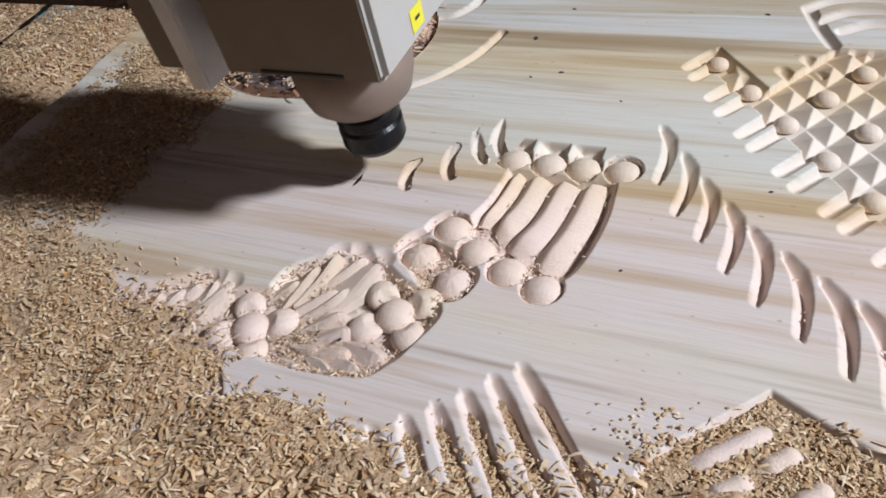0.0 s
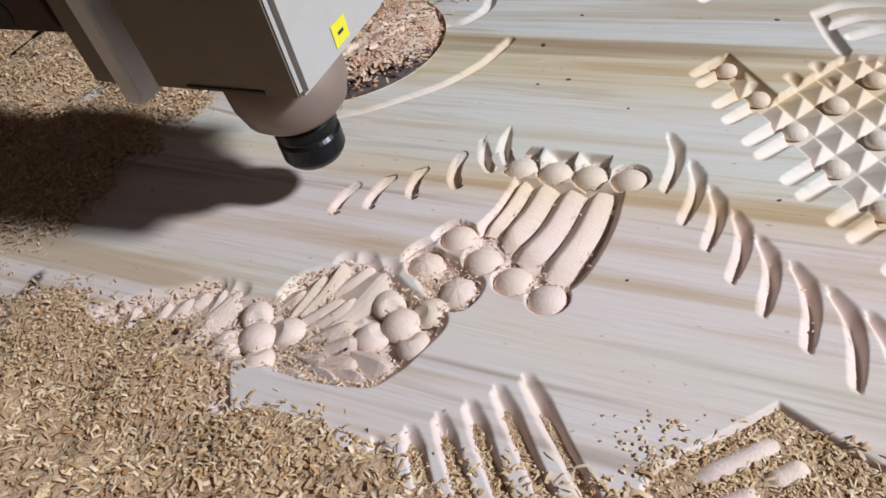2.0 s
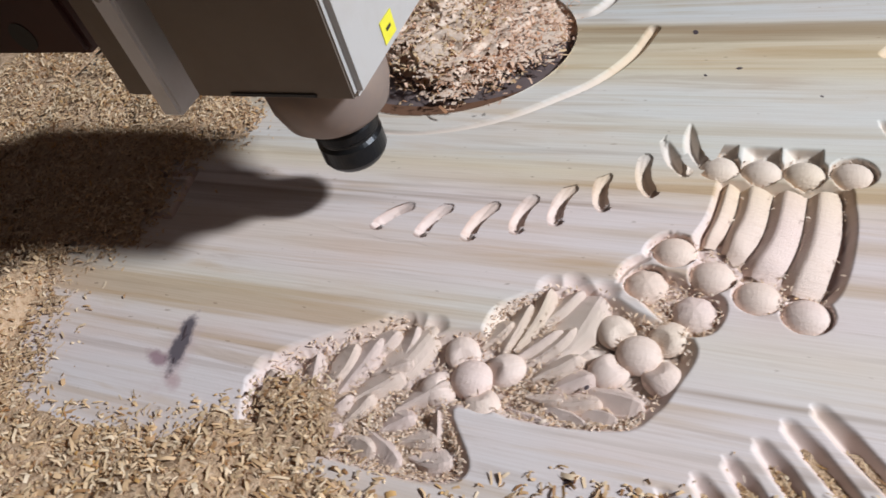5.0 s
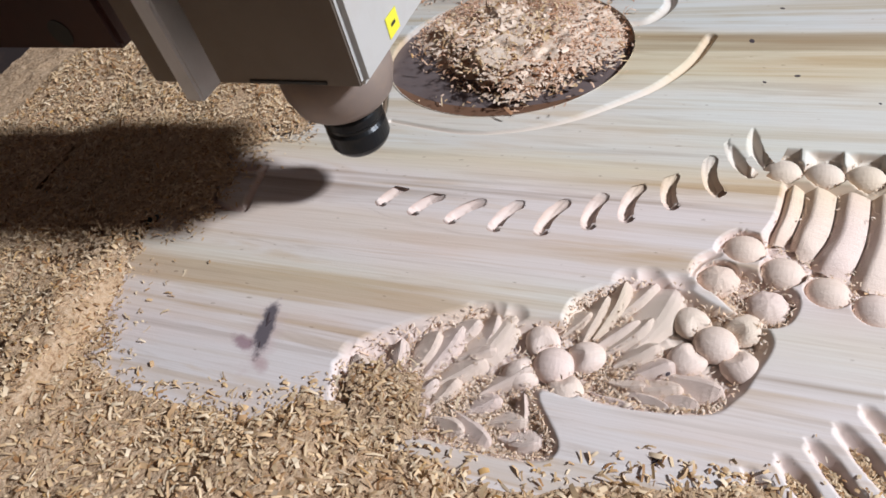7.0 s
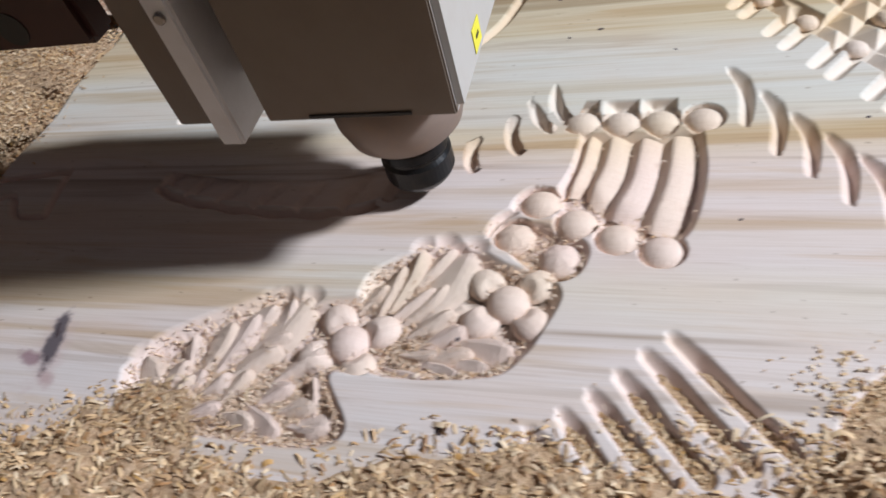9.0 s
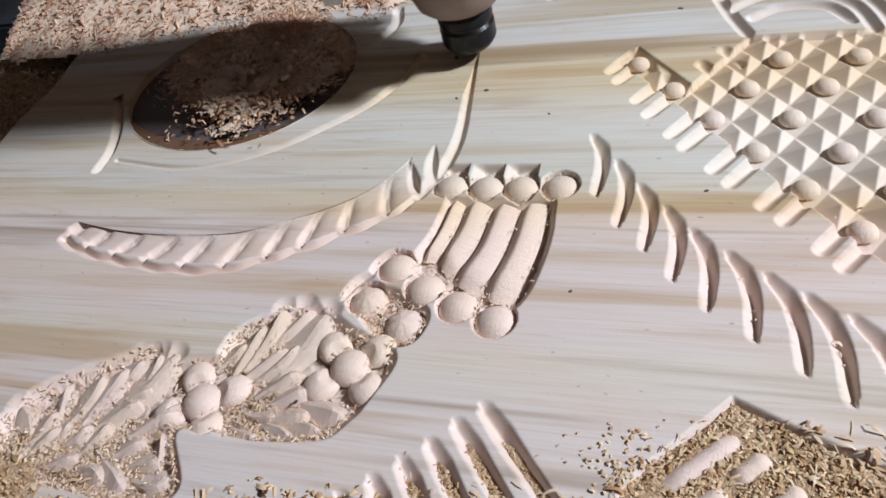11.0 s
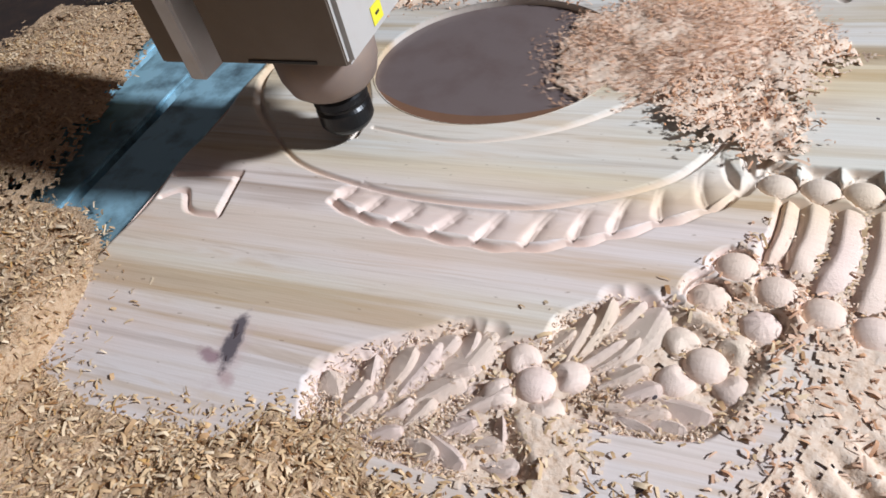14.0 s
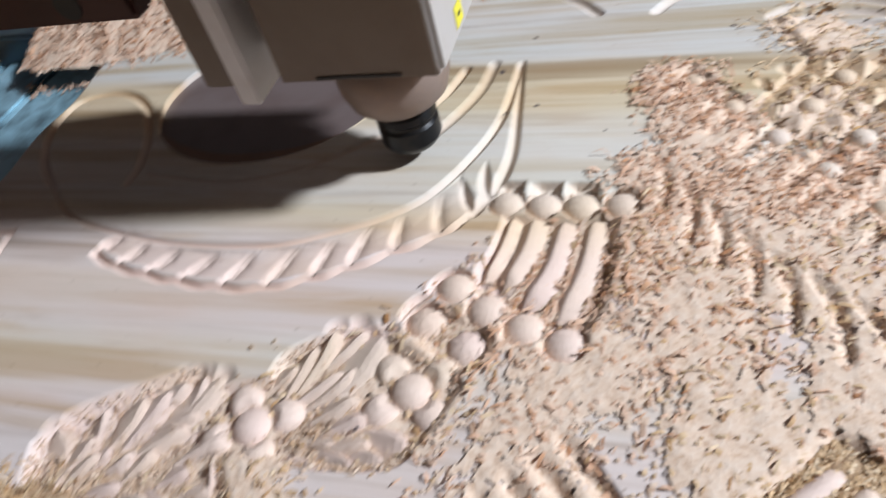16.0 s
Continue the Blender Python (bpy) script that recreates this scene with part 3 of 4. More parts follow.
def rim_bm():
    """The wall of the oval opening and the board's outer sides."""
    bm = bmesh.new()
    n = 160
    ring = [(HOLE[0] + HOLE[2] * 1.004 * math.cos(2 * math.pi * k / n), HOLE[1] + HOLE[3] * 1.004 * math.sin(2 * math.pi * k / n)) for k in range(n)]
    for z0, z1, pts in ((-THICK, 0.0006, ring), (-THICK, -0.009, [(BOARD_X0, BOARD_Y0), (BOARD_X1, BOARD_Y0), (BOARD_X1, BOARD_Y1), (BOARD_X0, BOARD_Y1)])):
        lo = [bm.verts.new((x, y, z0)) for x, y in pts]
        hi = [bm.verts.new((x, y, z1)) for x, y in pts]
        for k in range(len(pts)):
            bm.faces.new((lo[k], lo[(k + 1) % len(pts)], hi[(k + 1) % len(pts)], hi[k]))
    return bm


part("board_sides", rim_bm(), WOOD, board)


def dome_mesh(name, rx, ry, h, ribs=0, crescent=False, n=20, m=7):
    """A low carved dome; ribs flute it, crescent hollows one side."""
    verts, faces = [], []
    for j in range(m + 1):
        a = math.pi / 2 * j / m
        for k in range(n):
            b = 2 * math.pi * k / n
            r, z = math.sin(a), math.cos(a)
            if ribs:
                z *= 1 - 0.16 * (0.5 + 0.5 * math.cos(b * ribs)) * r
                r *= 1 - 0.06 * (0.5 + 0.5 * math.cos(b * ribs))
            x, y = r * math.cos(b), r * math.sin(b)
            if crescent:
                z -= 0.95 * max(0.0, 0.80 - math.hypot(x - 0.80, y)) * (1 if z > 0.2 else 0)
            verts.append((rx * x, ry * y, h * z))
    for j in range(m):
        for k in range(n):
            faces.append((j * n + k, j * n + (k + 1) % n, (j + 1) * n + (k + 1) % n, (j + 1) * n + k))
    return mesh_from(name, verts, [f[::-1] for f in faces], FRESH, True)


BEAD = dome_mesh("bead", 0.0130, 0.0130, 0.0090)
RIBBED = dome_mesh("ribbed_bead", 0.0135, 0.0135, 0.0085, ribs=7)
PETAL = dome_mesh("petal", 0.0125, 0.0110, 0.0075, crescent=True)
SMALL_BEAD = dome_mesh("small_bead", 0.0085, 0.0085, 0.0060)


def leaf_mesh(name, bend, n=10, m=9):
    """A unit leaf along +x, from 0 to 1, half a unit wide: a shell that rises to a blunt tip, with a sharp ridge and a bent line."""
    verts, faces = [], []
    for i in range(n + 1):
        s = i / n
        wide = min(1.0, 0.25 + 1.5 * s) * math.sqrt(max(0.0, 1 - max(0.0, (s - 0.55) / 0.45) ** 2.2))
        rise = (0.30 + 0.70 * min(1.0, s / 0.75)) * math.sqrt(max(0.0, 1 - max(0.0, (s - 0.80) / 0.20) ** 2))
        for k in range(m + 1):
            c = -1 + 2 * k / m
            prof = ((1 + c) / 1.35) ** 0.75 if c < 0.35 else 1 - 0.80 * ((c - 0.35) / 0.65) ** 1.6
            verts.append((s, 0.5 * wide * c + bend * (s * s - s), rise * max(prof, 0.0) if abs(c) < 1 else 0.0))
    for i in range(n):
        for k in range(m):
            a = i * (m + 1) + k
            faces.append((a, a + m + 1, a + m + 2, a + 1))
    return mesh_from(name, verts, [f[::-1] for f in faces], FRESH)


LEAF_KINDS = [leaf_mesh("leaf", b) for b in (-0.35, 0.15, 0.45)]
STEM = leaf_mesh("stem", 0.25)


def put(name, mesh, x, y, z, turn=0.0, scale=(1, 1, 1), tilt=0.0):
    ob = new(name, mesh)
    ob.parent = board
    ob.matrix_basis = Matrix.LocRotScale((x, y, z), Euler((tilt, 0, turn)), scale)
    return ob


for x, y in TOP_BEADS:
    put("bead", BEAD, x, y, -0.0075)
for x, y in LOW_BEADS:
    put("bead", BEAD, x, y, -0.0072, 0, (1.02, 1.02, 1))
for x, y in RIB_BEADS:
    put("ribbed_bead", RIBBED, x, y, -0.0078, 0.6)
for (bx, by), spin in (((-0.118, -0.184), 0.0), ((-0.029, -0.151), 0.25)):
    put("flower_centre", BEAD, bx, by, -0.0076)
    for k in range(4):
        a = spin + 0.55 + math.pi / 2 * k
        put("petal", PETAL, bx + 0.0205 * math.cos(a), by + 0.0185 * math.sin(a), -0.0072, a + math.pi)
for i in range(0, 8):
    for j in range(0, 5):
        p = LAT_O + LAT_A * i + LAT_B * j
        if p[0] < 0.385 and -0.13 < p[1] < 0.150 and not (i < 2 and j > 0):
            put("lattice_bead", SMALL_BEAD, p[0], p[1], -0.0058)


def flute_bm(pts, half=0.0098):
    """A round column bent along its line."""
    line = smooth_line(pts, 8)
    bm = bmesh.new()
    rows = []
    for k, p in enumerate(line):
        t = line[min(k + 1, len(line) - 1)] - line[max(k - 1, 0)]
        t = t / np.hypot(*t)
        s = np.array([-t[1], t[0]])
        e = min(k, len(line) - 1 - k)
        lift = -0.0075 + 0.0075 * min(1.0, 0.25 + e / 6)
        rows.append([bm.verts.new((*(p + s * half * math.cos(math.pi * c / 10)), -0.0078 + (0.0078 + lift) * math.sin(math.pi * c / 10))) for c in range(11)])
    for a, b in zip(rows, rows[1:]):
        for c in range(10):
            bm.faces.new((a[c], a[c + 1], b[c + 1], b[c]))
    bm.normal_update()
    return bm


def column_bm(left, right):
    """A carved column between two edges: it swells towards its right side and dives at its foot."""
    a, b = smooth_line(left, 9), smooth_line(right, 9)
    bm = bmesh.new()
    rows, cols = [], 14
    for k in range(len(a)):
        s = k / (len(a) - 1)
        drop = 0.0052 * max(0.0, (s - 0.80) / 0.20) ** 1.3 + 0.0022 * max(0.0, (0.12 - s) / 0.12)
        row = []
        for c in range(cols + 1):
            f = c / cols
            z = -0.0070 + 0.0067 * (f / 0.36) ** 0.8 if f < 0.36 else -0.0003 - 0.0050 * ((f - 0.36) / 0.64) ** 1.6
            row.append(bm.verts.new((*(a[k] + (b[k] - a[k]) * f), z - drop)))
        rows.append(row)
    for p, q in zip(rows, rows[1:]):
        for c in range(cols):
            bm.faces.new((p[c], q[c], q[c + 1], p[c + 1]))
    bm.normal_update()
    return bm


for left, right in zip(FLUTE_EDGES, FLUTE_EDGES[1:]):
    part("fluted_column", column_bm(left, right), FRESH, board, smooth=True)

BRACKET_BARS = (((0.147, -0.207), (0.192, -0.166)), ((0.181, -0.196), (0.202, -0.177)), ((0.160, -0.216), (0.184, -0.197)), ((0.196, -0.210), (0.216, -0.191)))
for a, b in BRACKET_BARS:
    part("raised_bar", flute_bm([a, ((a[0] + b[0]) / 2, (a[1] + b[1]) / 2), b], 0.0066), FRESH, board, smooth=True)

for k, ((ax, ay), (bx, by), wide, high) in enumerate(LEAVES + STEMS):
    dx, dy = bx - ax, by - ay
    n = math.hypot(dx, dy)
    stem = k >= len(LEAVES)
    flip = -1 if dy < -0.15 * n else 1
    put("stem" if stem else "leaf", STEM if stem else LEAF_KINDS[k % 3], ax - 0.14 * dx, ay - 0.14 * dy, -0.0084, math.atan2(dy, dx) + random.uniform(-0.15, 0.15), (random.uniform(1.26, 1.42) * n, -flip * wide * random.uniform(1.35, 1.7), high * random.uniform(1.05, 1.30)), random.uniform(-0.14, 0.14))

# a dark knot in the wood
knot = dome_mesh("knot", 1, 1, 1, ribs=5)
knot.materials.clear()
knot.materials.append(KNOT)
for x, y, turn, a, b in ((-0.3215, -0.190, 1.9, 0.0060, 0.0013), (-0.3190, -0.194, 1.3, 0.0035, 0.0010), (-0.3160, -0.212, 2.0, 0.0030, 0.0008)):
    put("knot", knot, x, y, -0.0001, turn, (a, b, 0.0004))
for x, y, a in ((0.005, 0.107, 0.0017), (-0.031, 0.155, 0.0024), (0.171, -0.006, 0.0012), (0.096, -0.090, 0.0010), (-0.018, 0.098, 0.0014), (-0.052, -0.180, 0.0012), (0.060, 0.075, 0.0010), (-0.050, -0.233, 0.0030), (0.150, 0.205, 0.0018), (-0.010, 0.205, 0.0016)):
    put("dark_fleck", knot, x, y, -0.0001, x * 40, (a * 1.5, a, 0.0003))


# ---------------------------------------------------------------- wood still standing where the cutter has yet to pass
def plug(line, half, z, spare=(), clear=0.0062, name="uncut_strip"):
    """A thin strip of the face over a groove that is still to be cut; it spares the grooves given."""
    step = np.hypot(*np.diff(line, axis=0).T)
    run = np.concatenate([[0], np.cumsum(step)])
    first, last = (line[1] - line[0]) / step[0], (line[-1] - line[-2]) / step[-1]
    places = np.arange(-half, run[-1] + half + 1e-6, 0.0007)
    verts, faces, cells = [], [], 16
    for d in places:
        p = np.array([np.interp(d, run, line[:, 0]), np.interp(d, run, line[:, 1])])
        a, b = max(d - 0.002, 0), min(d + 0.002, run[-1])
        over = d if d < 0 else max(d - run[-1], 0)
        t = first if d <= 0 else last if d >= run[-1] else np.array([np.interp(b, run, line[:, 0]) - np.interp(a, run, line[:, 0]), np.interp(b, run, line[:, 1]) - np.interp(a, run, line[:, 1])])
        t = t / np.hypot(*t)
        p = p + t * over
        side = np.array([-t[1], t[0]]) * half * math.sqrt(max(1 - (over / half) ** 2, 0.01))
        verts += [(*(p + side * (1 - 2 * c / cells)), z) for c in range(cells + 1)]
    near = np.array(verts)[:, :2]
    free = np.ones(len(near), bool)
    for other in spare:
        free &= np.min(np.hypot(near[:, None, 0] - other[None, :, 0], near[:, None, 1] - other[None, :, 1]), 1) > clear
    for k in range(len(places) - 1):
        for c in range(cells):
            a = k * (cells + 1) + c
            f = (a, a + 1, a + cells + 2, a + cells + 1)
            if free[list(f)].all():
                faces.append(f)
    ob = new(name, mesh_from(name, verts, faces, WOOD))
    ob.parent = board
    return ob



def cell_plug(one, two, z, cuts, name="uncut_strip"):
    """The flat face between two strokes, as it stands before the rope is rounded."""
    rows, cols = 30, 48
    verts, faces = [], []
    for i in range(rows + 1):
        s = -0.12 + 1.24 * i / rows
        a, b = [np.array([np.interp(s * (len(q) - 1), range(len(q)), q[:, c]) for c in (0, 1)]) + (q[-1] - q[0]) * (min(s, 0) + max(s - 1, 0)) for q in (one, two)]
        verts += [(*(a + (b - a) * c / cols), z) for c in range(cols + 1)]
    near = np.array(verts)[:, :2]
    free = np.ones(len(near), bool)
    for other in cuts:
        free &= np.min(np.hypot(near[:, None, 0] - other[None, :, 0], near[:, None, 1] - other[None, :, 1]), 1) > 0.0052
    for i in range(rows):
        for c in range(cols):
            a = i * (cols + 1) + c
            f = (a, a + cols + 1, a + cols + 2, a + 1)
            if free[list(f)].sum() >= 3:
                faces.append(f)
    ob = new(name, mesh_from(name, verts, [f if two[0][0] > one[0][0] else f[::-1] for f in faces], WOOD))
    ob.parent = board
    return ob


PLUGS = []
for line, t in zip(L_LINES[4:], (0.30, 1.30, 2.30, 3.40, 4.45, 5.45, 6.45, 7.50)):
    PLUGS.append((plug(line, 0.0110, 0.00008), t, t + 0.30))
for k, line in enumerate(reversed(LOW_EDGES)):
    t = 7.85 + 1.75 * k / (len(LOW_EDGES) - 1)
    PLUGS.append((plug(line, 0.0056, 0.00010 + 0.00002 * (k % 2), L_LINES), t, t + 0.15))
for k, (one, two) in enumerate(reversed(CELLS)):
    t = 7.85 + 1.75 * k / (len(CELLS) - 1)
    m = len(CELLS) - k
    PLUGS.append((cell_plug(one, two, 0.00002, L_LINES[m : m + 2]), t, t + 0.15))
n_edge = 12
for k in range(n_edge):
    i0, i1 = round(k * (len(TOP_EDGE) - 1) / n_edge), round((k + 1) * (len(TOP_EDGE) - 1) / n_edge)
    t = 11.0 + 0.12 * k if k < 6 else 11.75 + 1.2 * (k - 6) / 6
    PLUGS.append((plug(TOP_EDGE[i0 : i1 + 1], 0.0052, 0.00004 + 0.00002 * (k % 2)), t, t + 0.18))
PLUGS.append((plug(TAIL[: len(TAIL) // 2 + 1], 0.0095, 0.00003, L_LINES[:3], 0.0044), 9.9, 10.2))
PLUGS.append((plug(TAIL[len(TAIL) // 2 :], 0.0095, 0.00005, L_LINES[:3], 0.0044), 10.3, 10.7))
for k in range(5):
    PLUGS.append((plug(CURL[8 * k : 8 * k + 9], 0.0074, 0.00003 + 0.00002 * (k % 2)), 12.90 + 0.09 * k, 13.05 + 0.09 * k))
PLUGS.append((plug(ARC_2, 0.0090, 0.00003), 15.7, 15.95))


# ---------------------------------------------------------------- an unseen wall with an opening, added behind the lamp that lights the board
wall = tagged(new("unseen_wall_east"), "unseen plastered wall with an opening, added behind the key light", "wall", "", "structure")
for y0, y1, z0, z1 in ((-3.0, 0.10, -0.9, 4.0), (0.90, 3.0, -0.9, 4.0), (0.1005, 0.8995, -0.9, 2.40), (0.1005, 0.8995, 3.18, 4.0)):
    part("wall_panel", box_bm(3.68, 3.82, y0, y1, z0, z1, 0), PLASTER, wall)

# ---------------------------------------------------------------- ground, bed and dust
ground = tagged(new("floor", mesh_from("floor", [(-30, -30, -0.9), (30, -30, -0.9), (30, 30, -0.9), (-30, 30, -0.9)], [(0, 1, 2, 3)], BED)), "dark workshop floor", "floor", "", "structure")


def crescent_bm():
    """A sickle inside the near rim that carries the shade there."""
    bm = bmesh.new()
    rows = []
    for k in range(33):
        a = math.radians(212 + 118 * k / 32)
        wide = 0.021 * math.sin(math.pi * k / 32) ** 0.7
        rows.append([bm.verts.new((r * math.cos(a), r * math.sin(a), z)) for r, z in ((0.1186, -0.0030), (0.1186 - wide, -0.0046), (0.1186 - wide, -0.0059))])
    for a, b in zip(rows, rows[1:]):
        for c in range(2):
            bm.faces.new((a[c], b[c], b[c + 1], a[c + 1]))
    bm.normal_update()
    return bm


bed = tagged(new("machine_bed"), "dark scratched flat bed of the router table", "machine bed")
part("bed_top", box_bm(-0.498, 1.5, -0.70, 0.80, -0.10, -THICK - 0.0005, 0.004), BED, bed)
for x0, x1 in ((-0.588, -0.503), (-0.680, -0.600), (-0.772, -0.692)):
    part("bed_slat", box_bm(x0, x1, -0.70, 0.80, -0.10, -0.024, 0.003), SKY_BLUE_STEEL, bed, "glossy steel slat, scratched, blue from reflected sky")
part("slot_bottom", box_bm(-0.80, -0.4985, -0.70, 0.80, -0.0998, -0.060, 0.001), BED, bed)

insert = tagged(new("hole_panel"), "smooth dark brown panel seen through the oval opening", "panel")
part("panel_face", lathe_bm([(0.1185, -0.030), (0.1185, -0.0060)], 96), PANEL, insert)
part("rim_shade", crescent_bm(), RIM_SHADE, insert, "brown band of shade along the opening's near rim")
insert.matrix_basis = Matrix.LocRotScale((HOLE[0], HOLE[1], 0), None, (HOLE[2] / 0.1187, HOLE[3] / 0.1187, 1))

frame_rail = tagged(new("side_rail"), "dark painted steel side rail of the machine", "machine rail")
part("rail_beam", box_bm(-0.70, -0.610, 0.26, 1.20, -0.30, 0.012, 0.004), DARKSTEEL, frame_rail)
part("rail_track", box_bm(-0.86, -0.715, 0.26, 1.20, -0.30, 0.006, 0.002), PLATE, frame_rail, "pale steel track")
part("bed_frame", box_bm(-0.80, 1.46, -0.66, 0.76, -0.8995, -0.1005, 0.01), GREY, bed)

rng = np.random.default_rng(7)


def ridge_noise(x, y, s, seed):
    r = np.random.default_rng(seed)
    out = np.zeros_like(x)
    for k in range(7):
        a, f, p = r.uniform(0, 6.28), s * 1.6**k, r.uniform(0, 6.28, 2)
        out += np.sin((x * math.cos(a) + y * math.sin(a)) * f + p[0] + 1.3 * np.sin((x * math.sin(a) - y * math.cos(a)) * f * 0.7 + p[1])) / 1.45**k
    return out / 2.5


def chips_mesh(name, px, py, pz, material, seed, size=1.0, lie=0.38):
    """Thin bent flakes at the given places."""
    r = np.random.default_rng(seed)
    n = len(px)
    L = size * r.lognormal(math.log(0.0048), 0.45, n).clip(0.0014, 0.013)
    W = size * np.where(r.random(n) < 0.12, r.uniform(0.0018, 0.0032, n), r.uniform(0.0006, 0.0019, n))
    B = L * r.uniform(-0.1, 0.45, n)
    yaw, pitch, roll = r.uniform(0, 6.283, n), r.normal(0, lie, n), r.normal(0, lie, n)
    base = np.array([(-0.5, -0.5, 0), (-0.5, 0.5, 0), (0, -0.55, 1), (0, 0.55, 1), (0.5, -0.4, 0), (0.5, 0.4, 0)])
    P = np.empty((n, 6, 3))
    P[..., 0], P[..., 1], P[..., 2] = base[:, 0] * L[:, None], base[:, 1] * W[:, None], base[:, 2] * B[:, None]
    x, y, z = P[..., 0], P[..., 1], P[..., 2]
    c, s = np.cos(roll)[:, None], np.sin(roll)[:, None]
    y, z = y * c - z * s, y * s + z * c
    c, s = np.cos(pitch)[:, None], np.sin(pitch)[:, None]
    x, z = x * c + z * s, -x * s + z * c
    c, s = np.cos(yaw)[:, None], np.sin(yaw)[:, None]
    x, y = x * c - y * s, x * s + y * c
    co = np.stack([x + px[:, None], y + py[:, None], z + pz[:, None]], -1).reshape(-1, 3).astype(np.float32)
    q = np.array([[0, 2, 3, 1], [2, 4, 5, 3]])
    quads = (np.arange(n)[:, None, None] * 6 + q).reshape(-1, 4).astype(np.int32)
    me = bpy.data.meshes.new(name)
    me.vertices.add(len(co))
    me.vertices.foreach_set("co", co.ravel())
    me.loops.add(quads.size)
    me.loops.foreach_set("vertex_index", quads.ravel())
    me.polygons.add(len(quads))
    me.polygons.foreach_set("loop_start", np.arange(0, quads.size, 4, dtype=np.int32))
    me.materials.append(material)
    me.update(calc_edges=True)
    return me


def surface(x, y):
    """The height of the board's face at places."""
    i = np.clip(np.searchsorted(lines_x, x), 0, len(lines_x) - 1)
    j = np.clip(np.searchsorted(lines_y, y), 0, len(lines_y) - 1)
    z = HZ[j, i]
    off = (x < BOARD_X0) | (y < BOARD_Y0) | (y > BOARD_Y1) | (np.hypot((x - HOLE[0]) / HOLE[2], (y - HOLE[1]) / HOLE[3]) < 1)
    return np.where(off, -THICK, z)


# the heap along the near side: its edge over the board
EDGE_X = [-0.90, -0.69, -0.66, -0.55, -0.50, -0.470, -0.458, -0.452, -0.40, -0.34, -0.300, -0.262, -0.245, -0.215, -0.188, -0.150, -0.109, -0.088, -0.060, -0.012, 0.010, 0.060, 0.105, 0.135, 0.160, 0.184, 0.205, 0.230, 0.30, 0.45, 1.4]
EDGE_Y = [0.25, 0.25, -0.09, -0.105, -0.13, -0.165, -0.205, -0.250, -0.262, -0.268, -0.266, -0.240, -0.246, -0.256, -0.264, -0.268, -0.266, -0.262, -0.246, -0.241, -0.246, -0.250, -0.246, -0.224, -0.214, -0.212, -0.212, -0.212, -0.220, -0.24, -0.26]


def near_heap(x, y):
    d = np.interp(x, EDGE_X, EDGE_Y) + 0.006 * ridge_noise(x, y, 60, 3) - y
    side = np.clip((-0.50 - x) / 0.02, 0, 1)
    rise = np.clip(d * 0.30, -0.01, 0.022) * (1 - 0.55 * side)
    return np.where(side > 0.0, np.minimum(-0.004 - 0.004 * side, rise), rise) + (0.0035 * ridge_noise(x, y, 45, 5) + 0.0016 * ridge_noise(x, y, 160, 6)) * np.clip(d / 0.02, 0, 1), d


def far_heap(x, y):
    d = y - np.interp(x, [-0.8, -0.50, -0.42, -0.30, -0.16, -0.12, -0.09, -0.03, 0.15, 0.25, 0.4, 1.4], [0.20, 0.20, 0.215, 0.25, 0.25, 0.240, 0.275, 0.300, 0.285, 0.29, 0.30, 0.3]) + 0.008 * ridge_noise(x, y, 45, 8)
    return np.clip(d * 0.35, -0.01, 0.03) + 0.003 * ridge_noise(x, y, 60, 9) * np.clip(d / 0.02, 0, 1), d


def heap(name, fn, x0, x1, y0, y1, step, material, label):
    X, Y = np.arange(x0, x1, step), np.arange(y0, y1, step)
    gx, gy = np.meshgrid(X, Y)
    z, d = fn(gx, gy)
    ob = new(name, grid_mesh(name, X, Y, z, (d > 0.0)[:-1, :-1], material))
    return tagged(ob, label, "sawdust", "", "stuff")


heap("sawdust_heap", near_heap, -0.90, 0.8, -0.52, 0.60, 0.004, DUSTBED, "heap of tan sawdust and chips along the board's near edge")
heap("sawdust_bank", far_heap, -0.60, 1.0, 0.10, 0.70, 0.004, PINKBED, "bank of pinkish sawdust behind the board")


def strew(name, fn, n, x0, x1, y0, y1, material, seed, label, size=1.0, edge=0.006):
    r = np.random.default_rng(seed)
    x, y = r.uniform(x0, x1, n), r.uniform(y0, y1, n)
    z, d = fn(x, y)
    ok = d > -edge * r.random(n) ** 2 * 4
    x, y, z, d = x[ok], y[ok], z[ok], d[ok]
    z = np.where(d > 0.004, z, np.maximum(surface(x, y), -0.02)) + np.where(d > 0.004, r.uniform(0.0003, 0.0022, len(x)), 0.0004)
    return tagged(new(name, chips_mesh(name, x, y, z, material, seed, size)), label, "wood chips", "", "stuff")


strew("wood_chips", near_heap, 70000, -0.80, 0.34, -0.40, 0.30, CHIPS, 11, "loose tan wood chips on the sawdust heap")
def settle(name, areas, material, seed, label, size, level=None):
    """Chips lying in hollows: centre, spread and number of each."""
    r = np.random.default_rng(seed)
    xs, ys = [], []
    for cx, cy, sx, sy, turn, n in areas:
        a, b = r.normal(0, 1, n) * sx, r.normal(0, 1, n) * sy
        xs.append(cx + a * math.cos(turn) - b * math.sin(turn))
        ys.append(cy + a * math.sin(turn) + b * math.cos(turn))
    x, y = np.concatenate(xs), np.concatenate(ys)
    z = surface(x, y)
    ok = z < np.where(x > 0.10, -0.0045, -0.0025)
    if level is not None:
        ok &= (level(x, y)[1] > 0.0004) & (bar_height(x, y) < -0.5)
